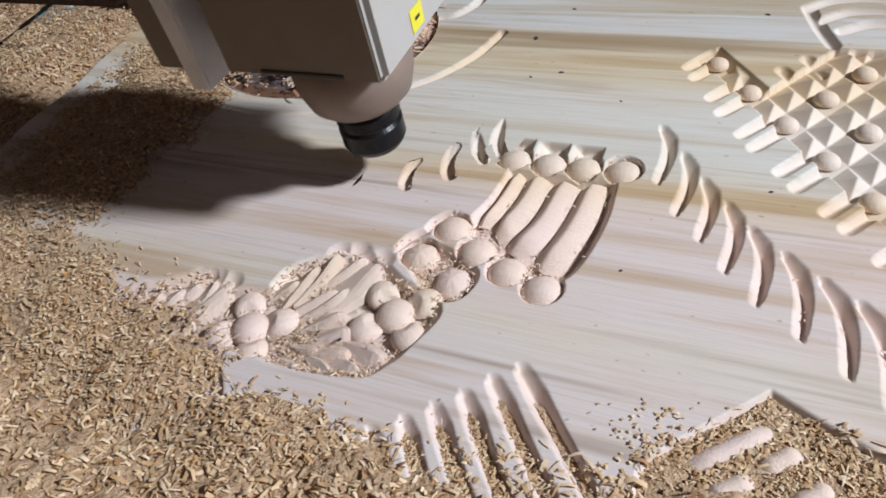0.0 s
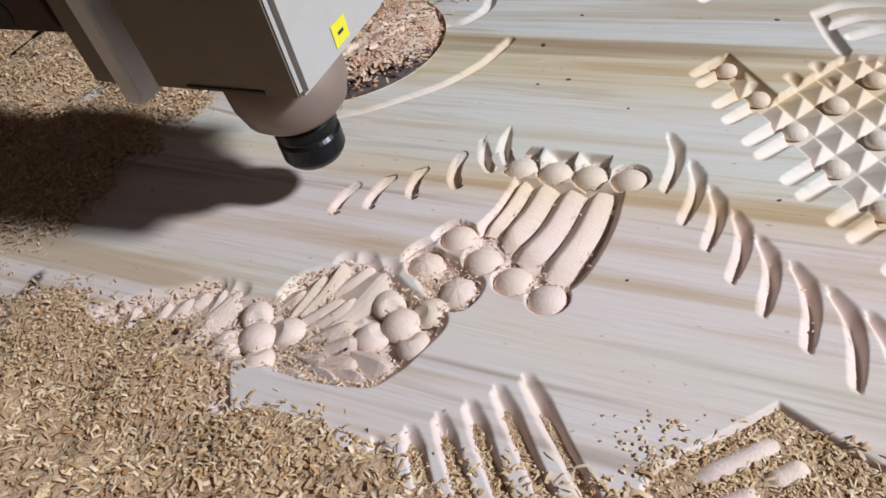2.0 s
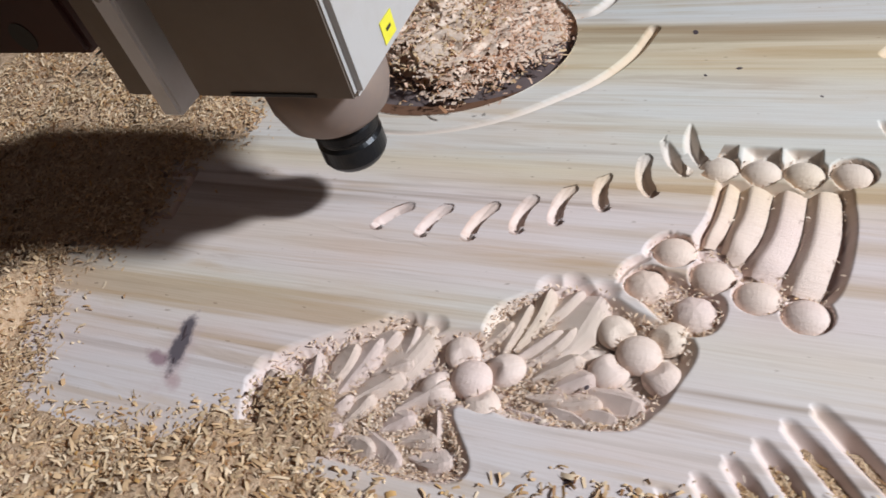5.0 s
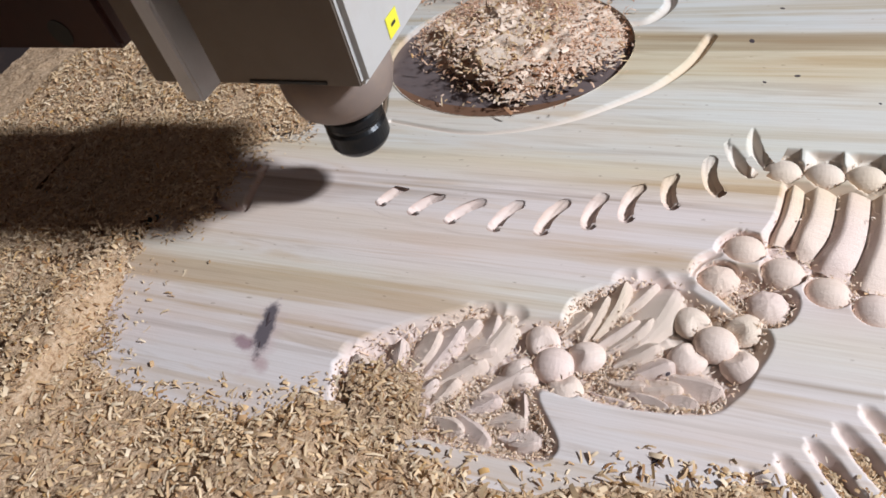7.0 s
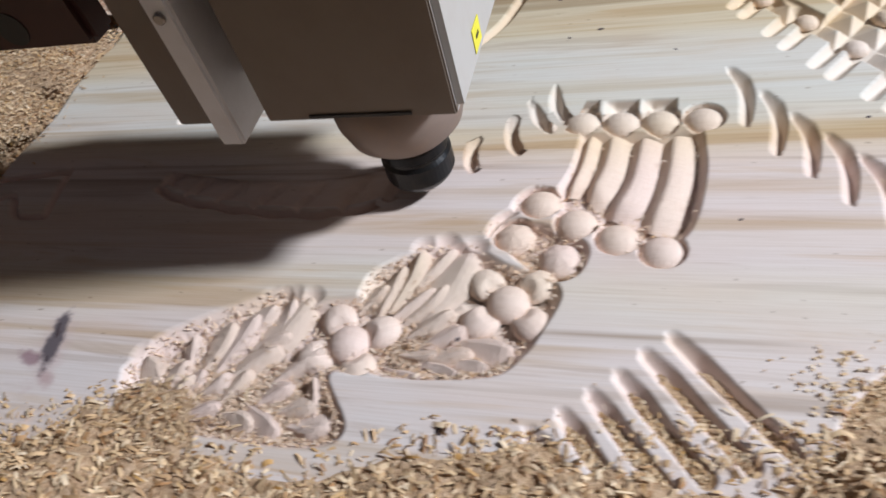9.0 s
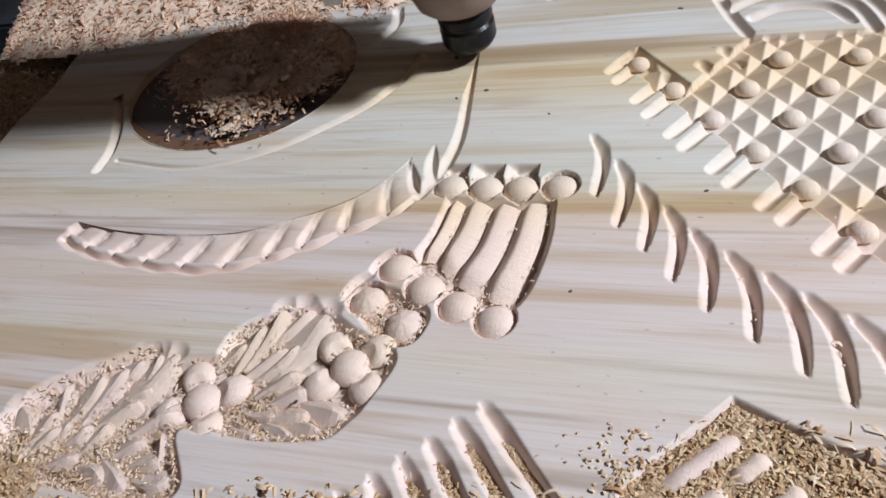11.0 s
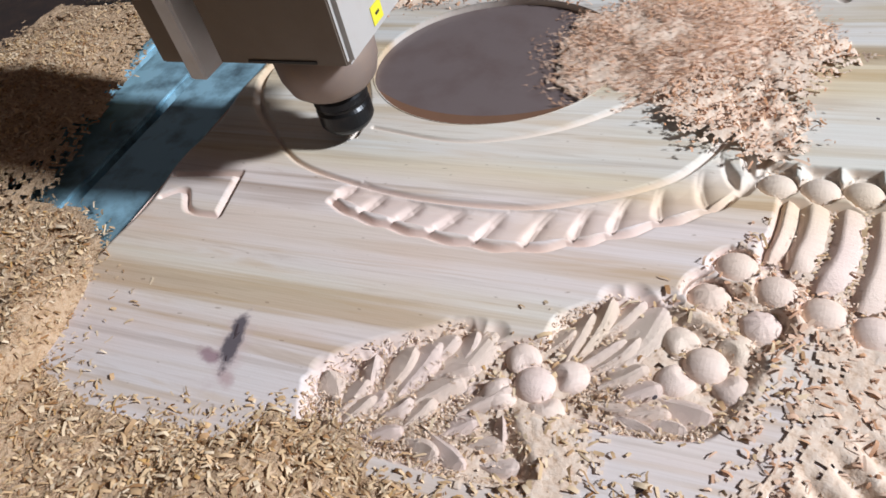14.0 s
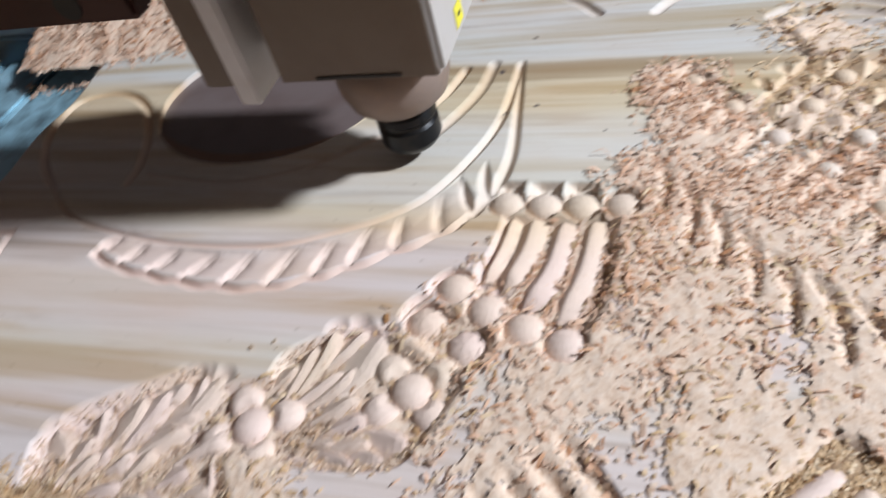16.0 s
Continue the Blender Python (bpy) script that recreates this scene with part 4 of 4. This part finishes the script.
    x, y, z = x[ok], y[ok], z[ok] + r.uniform(0.0005, 0.0030, ok.sum()) if level is None else level(x[ok], y[ok])[0] + r.uniform(0.0001, 0.0010, ok.sum())
    return tagged(new(name, chips_mesh(name, x, y, z, material, seed, size)), label, "wood chips", "", "stuff")


def bar_height(x, y):
    """The raised bars of the bracket."""
    out = np.full(np.shape(x), -1.0)
    for a, b in BRACKET_BARS:
        dx, dy = b[0] - a[0], b[1] - a[1]
        f = np.clip(((x - a[0]) * dx + (y - a[1]) * dy) / (dx * dx + dy * dy), 0, 1)
        out = np.where(np.hypot(x - a[0] - f * dx, y - a[1] - f * dy) < 0.0048, 0.0, out)
    return out


def groove_dust(x, y):
    """Dust lying level in the grooves of the bars and the leaves."""
    level = np.where(x > 0.125, -0.0030, -0.0044 + 0.0030 * np.clip((-0.225 - y) / 0.03, 0, 1)) + 0.0007 * ridge_noise(x, y, 70, 61) + 0.0004 * ridge_noise(x, y, 400, 62)
    bars = (y < -0.184 - 0.30 * np.abs(x - 0.065) + 0.010 * ridge_noise(x, y, 60, 63)) & (x < 0.125)
    return level, np.where(bars | (x > 0.125), level - surface(x, y), -1)


heap("dust_in_grooves", groove_dust, -0.03, 0.275, -0.27, -0.150, 0.0012, DUSTBED, "tan dust lying in the grooves between carved bars")
settle("tan_chips_in_grooves", [(0.050, -0.236, 0.045, 0.018, -0.3, 5200), (0.20, -0.195, 0.035, 0.02, -0.4, 4200), (0.175, -0.180, 0.02, 0.02, 0, 1800)], CHIPS, 33, "tan chips between the carved bars", 0.60, groove_dust)
settle("chips_in_carving", [(-0.190, -0.228, 0.030, 0.012, 0, 5000), (-0.135, -0.232, 0.022, 0.010, 0, 2500), (-0.060, -0.190, 0.022, 0.010, -0.2, 3500), (-0.092, -0.138, 0.014, 0.012, 0.5, 1100), (-0.176, -0.172, 0.014, 0.010, 0.5, 300), (-0.008, -0.126, 0.016, 0.012, 0, 700), (-0.205, -0.222, 0.022, 0.010, 0.3, 1300), (-0.150, -0.220, 0.030, 0.014, 0, 1500), (-0.020, -0.120, 0.020, 0.014, 0, 500), (-0.200, -0.185, 0.028, 0.014, 0.5, 700), (0.030, -0.098, 0.030, 0.015, -0.5, 350), (-0.120, -0.182, 0.022, 0.022, 0, 500), (0.20, -0.10, 0.06, 0.05, 0, 500)], FIBRE, 31, "pale chips and fibres caught in the carved hollows", 0.50)


def fringe(seed):
    """Torn fibres that stand along the rims of beads, columns and leaves."""
    r = np.random.default_rng(seed)
    xs, ys = [], []
    for x, y in TOP_BEADS + LOW_BEADS + RIB_BEADS + [(-0.118, -0.184), (-0.029, -0.151)]:
        a = r.normal(0.0, 1.5, 46) + r.uniform(0, 6.28)
        xs.append(x + 0.0130 * np.cos(a) + r.normal(0, 0.0006, 46))
        ys.append(y + 0.0130 * np.sin(a) + r.normal(0, 0.0006, 46))
    for edge in FLUTE_EDGES[1:]:
        line = smooth_line(edge, 16)
        line = line[r.random(len(line)) < 0.4]
        xs.append(line[:, 0] + r.normal(0.0014, 0.0004, len(line)))
        ys.append(line[:, 1] + r.normal(0, 0.0008, len(line)))
    for (ax, ay), (bx, by), wide, high in LEAVES:
        f, side = r.random(26), r.choice([-0.55, 0.55], 26) + r.normal(0, 0.08, 26)
        n = math.hypot(bx - ax, by - ay)
        xs.append(ax + (bx - ax) * f - (by - ay) / n * wide * side)
        ys.append(ay + (by - ay) * f + (bx - ax) / n * wide * side)
    x, y = np.concatenate(xs), np.concatenate(ys)
    z = np.full(len(x), -0.0030) + r.uniform(-0.002, 0.0022, len(x))
    return tagged(new("torn_fibres", chips_mesh("torn_fibres", x, y, z, FIBRE, seed, 0.36, 0.7)), "fine torn wood fibres along the carved rims", "wood fibres", "", "stuff")


fringe(77)


def scatter(name, areas, material, seed, label, size):
    """Single chips lying loose on the face."""
    r = np.random.default_rng(seed)
    x = np.concatenate([cx + r.normal(0, sx, n) for cx, cy, sx, sy, n in areas])
    y = np.concatenate([cy + r.normal(0, sy, n) for cx, cy, sx, sy, n in areas])
    return tagged(new(name, chips_mesh(name, x, y, np.maximum(surface(x, y), -0.004) + 0.0008, material, seed, size, 0.15)), label, "wood chips", "", "stuff")


scatter("loose_chips", [(0.150, -0.197, 0.018, 0.010, 420), (0.205, -0.178, 0.020, 0.008, 320), (0.125, -0.228, 0.020, 0.008, 240), (0.060, -0.230, 0.022, 0.010, 160), (-0.010, -0.240, 0.014, 0.006, 100), (-0.240, -0.246, 0.030, 0.010, 260), (-0.440, -0.215, 0.020, 0.030, 70)], CHIPS, 91, "single tan chips lying loose on the board", 0.75)
strew("pink_wood_chips", far_heap, 26000, -0.60, 0.50, 0.12, 0.50, PINK, 12, "loose pinkish wood chips on the far bank")


RAISED = [(x, y, 0.0115) for x, y in TOP_BEADS + LOW_BEADS + RIB_BEADS] + [(-0.118, -0.184, 0.012), (-0.029, -0.151, 0.012)]
RAISED += [(*p, 0.008) for pts in FLUTES for p in smooth_line(pts, 5)]


def over_relief(x, y):
    out = np.zeros(x.shape, bool)
    for cx, cy, r in RAISED:
        out |= np.hypot(x - cx, y - cy) < r
    return out


def patch(name, radius, n, material, seed, thick, label, squash=1.0, size=1.0, rest=None, cover=0.0, low=None):
    """A clumpy patch of loose chips round its own origin, shaped by the ground on which it comes to rest: rest is (x, y, turn)."""
    r = np.random.default_rng(seed)
    a, d = r.uniform(0, 6.283, n), radius * np.sqrt(r.random(n)) * (1 + 0.22 * r.normal(0, 1, n))
    x, y = d * np.cos(a), d * np.sin(a) * squash

    def ground(px, py):
        if rest is None:
            return np.zeros_like(px), np.zeros(px.shape, bool)
        c, q = math.cos(radians(rest[2])), math.sin(radians(rest[2]))
        wx, wy = rest[0] + px * c - py * q, rest[1] + px * q + py * c
        return surface(wx, wy).clip(-0.008, 0), over_relief(wx, wy)

    g, high = ground(x, y)
    ok = (ridge_noise(x, y, 55, seed + 50) + 0.35 * r.normal(0, 1, n) > -0.35) & ~(high & (r.random(n) > 0.12))
    x, y, d, g = x[ok], y[ok], d[ok], g[ok]
    z = 0.75 * g + 0.0006 + thick * r.random(len(x)) ** 1.5 * np.clip(1.15 - d / radius, 0.05, 1)
    if low is not None and cover > 0:
        z = low + np.clip(1 - np.hypot(x, y / squash) / radius, -0.3, 0.7) * thick * 1.2 + 0.0016 * ridge_noise(x, y, 70, seed + 50) + r.uniform(0.0003, 0.0030, len(x))
    ob = new(name, chips_mesh(name, x, y, z, material, seed, size, 0.2))
    X = np.arange(-1.25 * radius, 1.25 * radius, 0.0020)
    Y = X * max(squash, 1.0)
    gx, gy = np.meshgrid(X, Y)
    fall = 1 - np.hypot(gx, gy / squash) / radius
    g, high = ground(gx, gy)
    bumps = ridge_noise(gx, gy, 70, seed + 50)
    if low is None:
        h = 0.8 * g + 0.0004 + 0.0008 * np.clip(fall * 2, 0, 1) + 0.0005 * bumps + 0.0005 * ridge_noise(gx, gy, 300, seed + 51)
    else:
        h = low + np.clip(fall, -0.3, 0.7) * thick * 1.2 + 0.0016 * bumps + 0.0007 * ridge_noise(gx, gy, 300, seed + 51)
    if cover > 0.55:
        fall = fall + 0.28
    seen = (fall + (0.35 if cover < 0.55 else 0.12) * bumps + (0.28 if cover < 0.55 else 0.06) * ridge_noise(gx, gy, 520, seed + 53) + min(cover, 0.5) * (cover < 0.55) > 0.28) & ~high
    veil = new("fine_dust", grid_mesh("fine_dust", X, Y, h, seen[:-1, :-1], DUSTBED if material is CHIPS and low is not None else PINKBED))
    veil.parent = ob
    return tagged(ob, label, "wood chips", "drifting wood chips", "stuff")


# chips that lie heaped in the oval opening and are blown over the carving: place on the board, radius, start and landing
BLOWN = [(-0.030, -0.150, 0.055, 13.35), (0.010, -0.095, 0.050, 13.40), (0.045, -0.060, 0.050, 13.45), (0.060, -0.135, 0.060, 13.40), (0.090, -0.030, 0.050, 13.45), (0.120, -0.090, 0.060, 13.45), (0.150, -0.170, 0.070, 13.40), (0.050, -0.215, 0.065, 13.40), (0.180, -0.060, 0.060, 13.5), (0.220, -0.130, 0.070, 13.5), (-0.110, -0.215, 0.060, 13.45), (0.240, 0.010, 0.060, 13.55), (0.205, 0.100, 0.055, 13.6), (0.275, 0.070, 0.065, 13.6), (0.300, 0.160, 0.060, 13.65), (0.300, -0.060, 0.070, 13.55), (0.215, 0.185, 0.050, 13.65)]
HEAPED = [(0.112, 0.125, 0.036), (0.135, 0.070, 0.042), (0.105, 0.012, 0.045), (0.155, -0.015, 0.055), (0.075, -0.040, 0.045), (0.048, -0.070, 0.040), (0.200, 0.020, 0.050)]
DRIFTS = []
spot = np.random.default_rng(21)


def in_hole(k):
    a, d = spot.uniform(0, 6.283), 0.052 * math.sqrt(spot.random())
    return HOLE[0] + 0.012 + d * math.cos(a), HOLE[1] + 0.012 + d * math.sin(a), -0.0050 + 0.0013 * k


for k, (x, y, rad, t0) in enumerate(BLOWN):
    ob = patch("chip_drift", rad, 330, (CHIPS, PINK)[k % 2], 200 + k, 0.0018, "tan and pink wood chips blown over the carving", 0.85, 0.95, (x, y, 40 * k + 55), -0.16 if k > 11 else 0.0)
    x0, y0, z0 = in_hole(k)
    shrink = pose(x0, y0, z0, 0, 0, 40 * k)
    DRIFTS.append((ob, [(0.0, shrink), (t0, shrink), (t0 + 0.18, pose((x + x0) / 2, (y + y0) / 2, 0.010, 4, 3, 40 * k + 30)), (t0 + 0.36, pose(x, y, 0.0004, 0, 0, 40 * k + 55)), (16.0, pose(x, y, 0.0004, 0, 0, 40 * k + 55))]))
for k, (x, y, rad) in enumerate(HEAPED):
    ob = patch("chip_heap", rad, 620, PINK, 300 + k, 0.0035, "thick patch of pinkish wood chips", 0.9, 0.9, (x, y, 50 * k + 45), 0.2)
    x0, y0, z0 = in_hole(5 + k)
    x1, y1 = -0.075 + 0.022 * (k % 4), 0.235 - 0.028 * k
    rest, mid, end = pose(x0, y0, z0, 0, 0, 50 * k), pose(x1, y1, 0.0006 + 0.001 * k, 0, 0, 50 * k + 20), pose(x, y, 0.0008, 0, 0, 50 * k + 45)
    t0 = 13.40 + 0.03 * k
    DRIFTS.append((ob, [(0.0, rest), (t0, rest), (t0 + 0.30, mid), (14.35 + 0.05 * k, mid), (14.8 + 0.04 * k, end), (16.0, end)]))
mound = patch("chip_mound", 0.116, 11000, PINK, 501, 0.017, "mound of pinkish wood chips in the oval opening", 0.88, 0.60, None, 0.60, -0.004)
here, there = pose(HOLE[0] + 0.004, HOLE[1] + 0.050, -0.0040), pose(0.330, 0.060, -0.0180, 0, 0, 70)
DRIFTS.append((mound, [(0.0, here), (13.45, here), (13.95, pose(-0.090, 0.175, 0.000, 0, 0, 16)), (14.35, pose(-0.040, 0.160, 0.002, 0, 0, 26)), (14.80, pose(0.160, 0.100, -0.010, 0, 0, 50)), (15.1, there), (16.0, there)]))
for k, (t0, x0, y0, x1, y1) in enumerate(((12.85, -0.34, 0.13, -0.26, 0.17), (13.30, -0.27, 0.15, -0.15, 0.14), (13.45, -0.22, 0.16, -0.06, 0.09), (14.30, -0.16, 0.17, 0.02, 0.12))):
    puff = patch("dust_puff", 0.050, 900, PINK, 601 + k, 0.045, "puff of fine pinkish dust thrown up by the bit", 0.8, 0.32, None, -9.0, 0.0)
    down, up, gone = pose(x0, y0, -0.060), pose((x0 + x1) / 2, (y0 + y1) / 2, 0.004, 0, 0, 40), pose(x1, y1, -0.060, 0, 0, 80)
    DRIFTS.append((puff, [(0.0, down), (t0, down), (t0 + 0.15, up), (t0 + 0.40, pose(x1, y1, 0.010, 0, 0, 60)), (t0 + 0.60, gone), (16.0, gone)]))
cover = patch("rail_sawdust", 0.105, 5600, CHIPS, 401, 0.020, "tan sawdust and chips over the blue slats", 1.75, 1.1, None, 0.5, 0.008)
lie, gone = pose(-0.590, 0.040, -0.0235, 0, 0, 0), pose(-0.76, 0.02, -0.006, 0, 0, 15)
DRIFTS.append((cover, [(0.0, lie), (12.95, lie), (13.2, gone), (16.0, gone)]))


# dust over the board's end, blown off towards the machine's side as the spindle works along: places in time
SWEPT = [
    (0.085, 1.25, [(0.0, -0.372, -0.055), (1.0, -0.380, -0.060), (3.0, -0.455, -0.075), (5.3, -0.500, -0.060), (7.0, -0.515, -0.050), (8.0, -0.560, -0.050), (12.4, -0.590, -0.050), (12.95, -0.590, -0.050), (13.2, -0.765, -0.050)]),
    (0.085, 1.10, [(0.0, -0.365, 0.060), (1.0, -0.370, 0.060), (3.0, -0.440, 0.050), (5.3, -0.470, 0.045), (7.0, -0.478, 0.045), (8.0, -0.545, 0.040), (12.4, -0.585, 0.040), (12.95, -0.585, 0.040), (13.2, -0.765, 0.070)]),
    (0.080, 0.85, [(0.0, -0.362, -0.205), (0.8, -0.364, -0.208), (2.0, -0.425, -0.245), (3.0, -0.450, -0.265), (5.3, -0.500, -0.245), (9.0, -0.520, -0.265), (12.2, -0.555, -0.275)]),
    (0.075, 0.75, [(0.0, -0.262, -0.214), (1.0, -0.264, -0.218), (2.2, -0.270, -0.246), (3.0, -0.275, -0.258), (5.3, -0.300, -0.318)]),
    (0.060, 0.75, [(0.0, -0.168, -0.232), (1.0, -0.168, -0.234), (3.0, -0.172, -0.243), (5.3, -0.200, -0.326)]),
    (0.055, 0.55, [(0.0, -0.075, -0.254), (1.5, -0.076, -0.256), (3.0, -0.080, -0.268), (5.3, -0.090, -0.322)]),
    (0.028, 1.20, [(0.0, -0.216, -0.240), (5.3, -0.216, -0.242), (8.0, -0.214, -0.244), (8.8, -0.218, -0.252), (9.7, -0.222, -0.272)]),
]
for k, (rad, squash, places) in enumerate(SWEPT):
    ob = patch("swept_dust", rad, int(560000 * rad * rad * squash), CHIPS, 701 + k, 0.0075 if rad > 0.03 else 0.0024, "loose tan sawdust lying over the end of the board", squash, 0.74, None, 0.16, 0.0004)
    rows = [(t, pose(x, y, 0.0, 0, 0, 2.0 * t)) for t, x, y in places]
    DRIFTS.append((ob, rows + [(16.0, rows[-1][1])]))


def motions():
    for ob, t0, t1 in PLUGS:
        rows = [(0.0, pose(0, 0, 0)), (t0, pose(0, 0, 0)), (t1, pose(0, 0, -0.009)), (16.0, pose(0, 0, -0.009))]
        walk(ob, rows)
    walk(gantry, [(t, pose(x, y, 0)) for t, x, y, z in TIP])
    for ob, rows in DRIFTS:
        walk(ob, rows)
    walk(spindle, [(t, pose(x, y, z)) for t, x, y, z in TIP])


# ---------------------------------------------------------------- the router spindle; its origin is the tip of the bit
spindle = tagged(new("router_spindle"), "grey square router spindle with black collet nut and pointed bit", "router spindle")
part("bit", lathe_bm([(0.0004, 0.0), (0.0045, 0.008), (0.0062, 0.011), (0.0062, 0.018)], 24), STEEL, spindle, "worn steel cutting bit", True)
part("collet_nut", lathe_bm([(0.012, 0.0135), (0.019, 0.014), (0.0215, 0.0170), (0.0230, 0.020), (0.0230, 0.033), (0.0212, 0.0355), (0.0212, 0.0375), (0.0230, 0.0395), (0.0225, 0.045), (0.0205, 0.049), (0.0205, 0.054)], 48), BLACK, spindle, "black steel collet nut")
part("nose", lathe_bm([(0.018, 0.0525), (0.030, 0.053), (0.036, 0.059), (0.0400, 0.072), (0.0415, 0.102)], 64), NOSE, spindle, "dusty turned nose", True)
part("housing", box_bm(-0.056, 0.056, -0.050, 0.058, 0.1005, 0.42, 0.004), GREY, spindle)
part("slot", box_bm(-0.028, 0.030, -0.0535, -0.0524, 0.1045, 0.1070, 0.0004), INK, spindle)
# thin sheet that darkens the housing's front, which lies in shade
part("front_shade_sheet", box_bm(-0.0535, 0.0535, -0.0525, -0.0502, 0.1030, 0.42, 0.001), SHADED_METAL, spindle, "brown-grey front of the housing, darkened for its shade")
part("side_plate", box_bm(-0.092, -0.076, -0.052, 0.058, 0.086, 0.42, 0.002), PLATE, spindle, "pale flat side plate")
part("rear_plate", box_bm(-0.118, -0.0925, -0.046, 0.050, 0.097, 0.42, 0.002), SHADED_METAL, spindle, "dark grey mounting plate")
part("bracket", box_bm(-0.0755, -0.0565, -0.020, 0.050, 0.112, 0.42, 0.002), SHADED_METAL, spindle, "dark brown bracket")
part("back_plate", box_bm(-0.150, 0.0535, 0.0605, 0.080, 0.110, 0.42, 0.003), GREY, spindle)
part("vent", box_bm(0.0558, 0.0566, -0.036, -0.010, 0.205, 0.250, 0.0004), INK, spindle, "dark vent opening")
for x, y, z in ((0.0475, -0.0527, 0.205), (-0.0475, -0.0527, 0.205), (-0.084, -0.0525, 0.170), (-0.084, -0.0525, 0.250)):
    bolt = lathe_bm([(0.0032, 0.0), (0.0032, 0.0012), (0.0024, 0.0018)], 16)
    bmesh.ops.transform(bolt, matrix=Matrix.Translation((x, y, z)) @ Matrix.Rotation(math.pi / 2, 4, "X"), verts=bolt.verts[:])
    part("screw", bolt, STEEL, spindle)
sticker = part("sticker", box_bm(0.0562, 0.0566, -0.010, 0.006, 0.1085, 0.1225, 0), YELLOW, spindle, "yellow warning sticker")

part("arrow", box_bm(0.0567, 0.0569, -0.005, 0.001, 0.1145, 0.1165, 0), INK, sticker)

gantry = tagged(new("gantry_plate"), "dark red steel gantry plate with a round bolt hole", "gantry plate")
part("plate", box_bm(-0.420, -0.172, -0.012, 0.012, 0.130, 0.46, 0.004), DARKRED, gantry)
part("cross_beam", box_bm(-0.95, -0.132, 0.0825, 0.20, 0.32, 0.46, 0.006), DARKRED, gantry)
hole_bm = lathe_bm([(0.011, 0.0), (0.011, 0.0006)], 24)
bmesh.ops.transform(hole_bm, matrix=Matrix.Translation((-0.226, -0.0121, 0.146)) @ Matrix.Rotation(math.pi / 2, 4, "X"), verts=hole_bm.verts[:])
part("bolt_hole", hole_bm, INK, gantry, "dark round bolt hole")

TIP = [
    (0.00, -0.092, -0.029, 0.012),
    (0.25, -0.094, -0.043, 0.002),
    (0.50, -0.102, -0.055, -0.003),
    (0.75, -0.108, -0.052, 0.018),
    (1.00, -0.112, -0.035, 0.013),
    (1.25, -0.112, -0.048, 0.002),
    (1.50, -0.122, -0.067, -0.003),
    (1.70, -0.124, -0.067, 0.008),
    (2.00, -0.135, -0.049, 0.020),
    (2.25, -0.137, -0.054, 0.002),
    (2.50, -0.156, -0.073, -0.003),
    (2.75, -0.158, -0.068, 0.010),
    (3.00, -0.167, -0.054, 0.025),
    (3.25, -0.170, -0.055, 0.003),
    (3.50, -0.186, -0.078, -0.003),
    (3.70, -0.192, -0.080, 0.004),
    (4.00, -0.204, -0.052, 0.025),
    (4.30, -0.204, -0.056, 0.003),
    (4.50, -0.219, -0.076, -0.003),
    (4.70, -0.226, -0.076, 0.005),
    (5.00, -0.236, -0.050, 0.026),
    (5.25, -0.238, -0.054, 0.003),
    (5.50, -0.248, -0.062, -0.002),
    (5.70, -0.254, -0.070, 0.002),
    (6.00, -0.264, -0.053, 0.026),
    (6.30, -0.268, -0.050, 0.004),
    (6.50, -0.282, -0.048, -0.003),
    (6.70, -0.289, -0.062, 0.002),
    (7.00, -0.295, -0.048, 0.030),
    (7.25, -0.298, -0.040, 0.006),
    (7.50, -0.316, -0.047, -0.001),
    (7.75, -0.312, -0.058, -0.003),
    (8.00, -0.262, -0.070, -0.003),
    (8.20, -0.226, -0.078, -0.003),
    (8.50, -0.167, -0.085, -0.003),
    (9.00, -0.098, -0.059, -0.003),
    (9.50, -0.041, -0.023, -0.003),
    (9.70, -0.026, -0.012, -0.003),
    (9.95, -0.008, 0.020, -0.003),
    (10.30, -0.007, 0.080, -0.003),
    (10.70, -0.016, 0.168, -0.003),
    (11.00, -0.017, 0.160, -0.003),
    (11.30, -0.024, 0.075, -0.003),
    (11.60, -0.052, 0.002, -0.003),
    (12.00, -0.118, -0.038, -0.003),
    (12.25, -0.200, -0.055, -0.003),
    (12.50, -0.288, -0.039, -0.003),
    (12.75, -0.362, -0.020, -0.003),
    (13.00, -0.434, 0.031, -0.003),
    (13.30, -0.377, 0.133, -0.003),
    (13.60, -0.305, 0.112, 0.000),
    (14.00, -0.332, 0.021, -0.002),
    (14.25, -0.320, 0.050, 0.006),
    (14.50, -0.291, 0.091, 0.006),
    (14.75, -0.185, 0.115, 0.030),
    (15.00, -0.080, 0.139, 0.030),
    (15.20, -0.036, 0.165, 0.015),
    (15.50, -0.042, 0.176, 0.002),
    (15.75, -0.040, 0.150, -0.002),
    (16.00, -0.080, 0.056, -0.003),
]

motions()
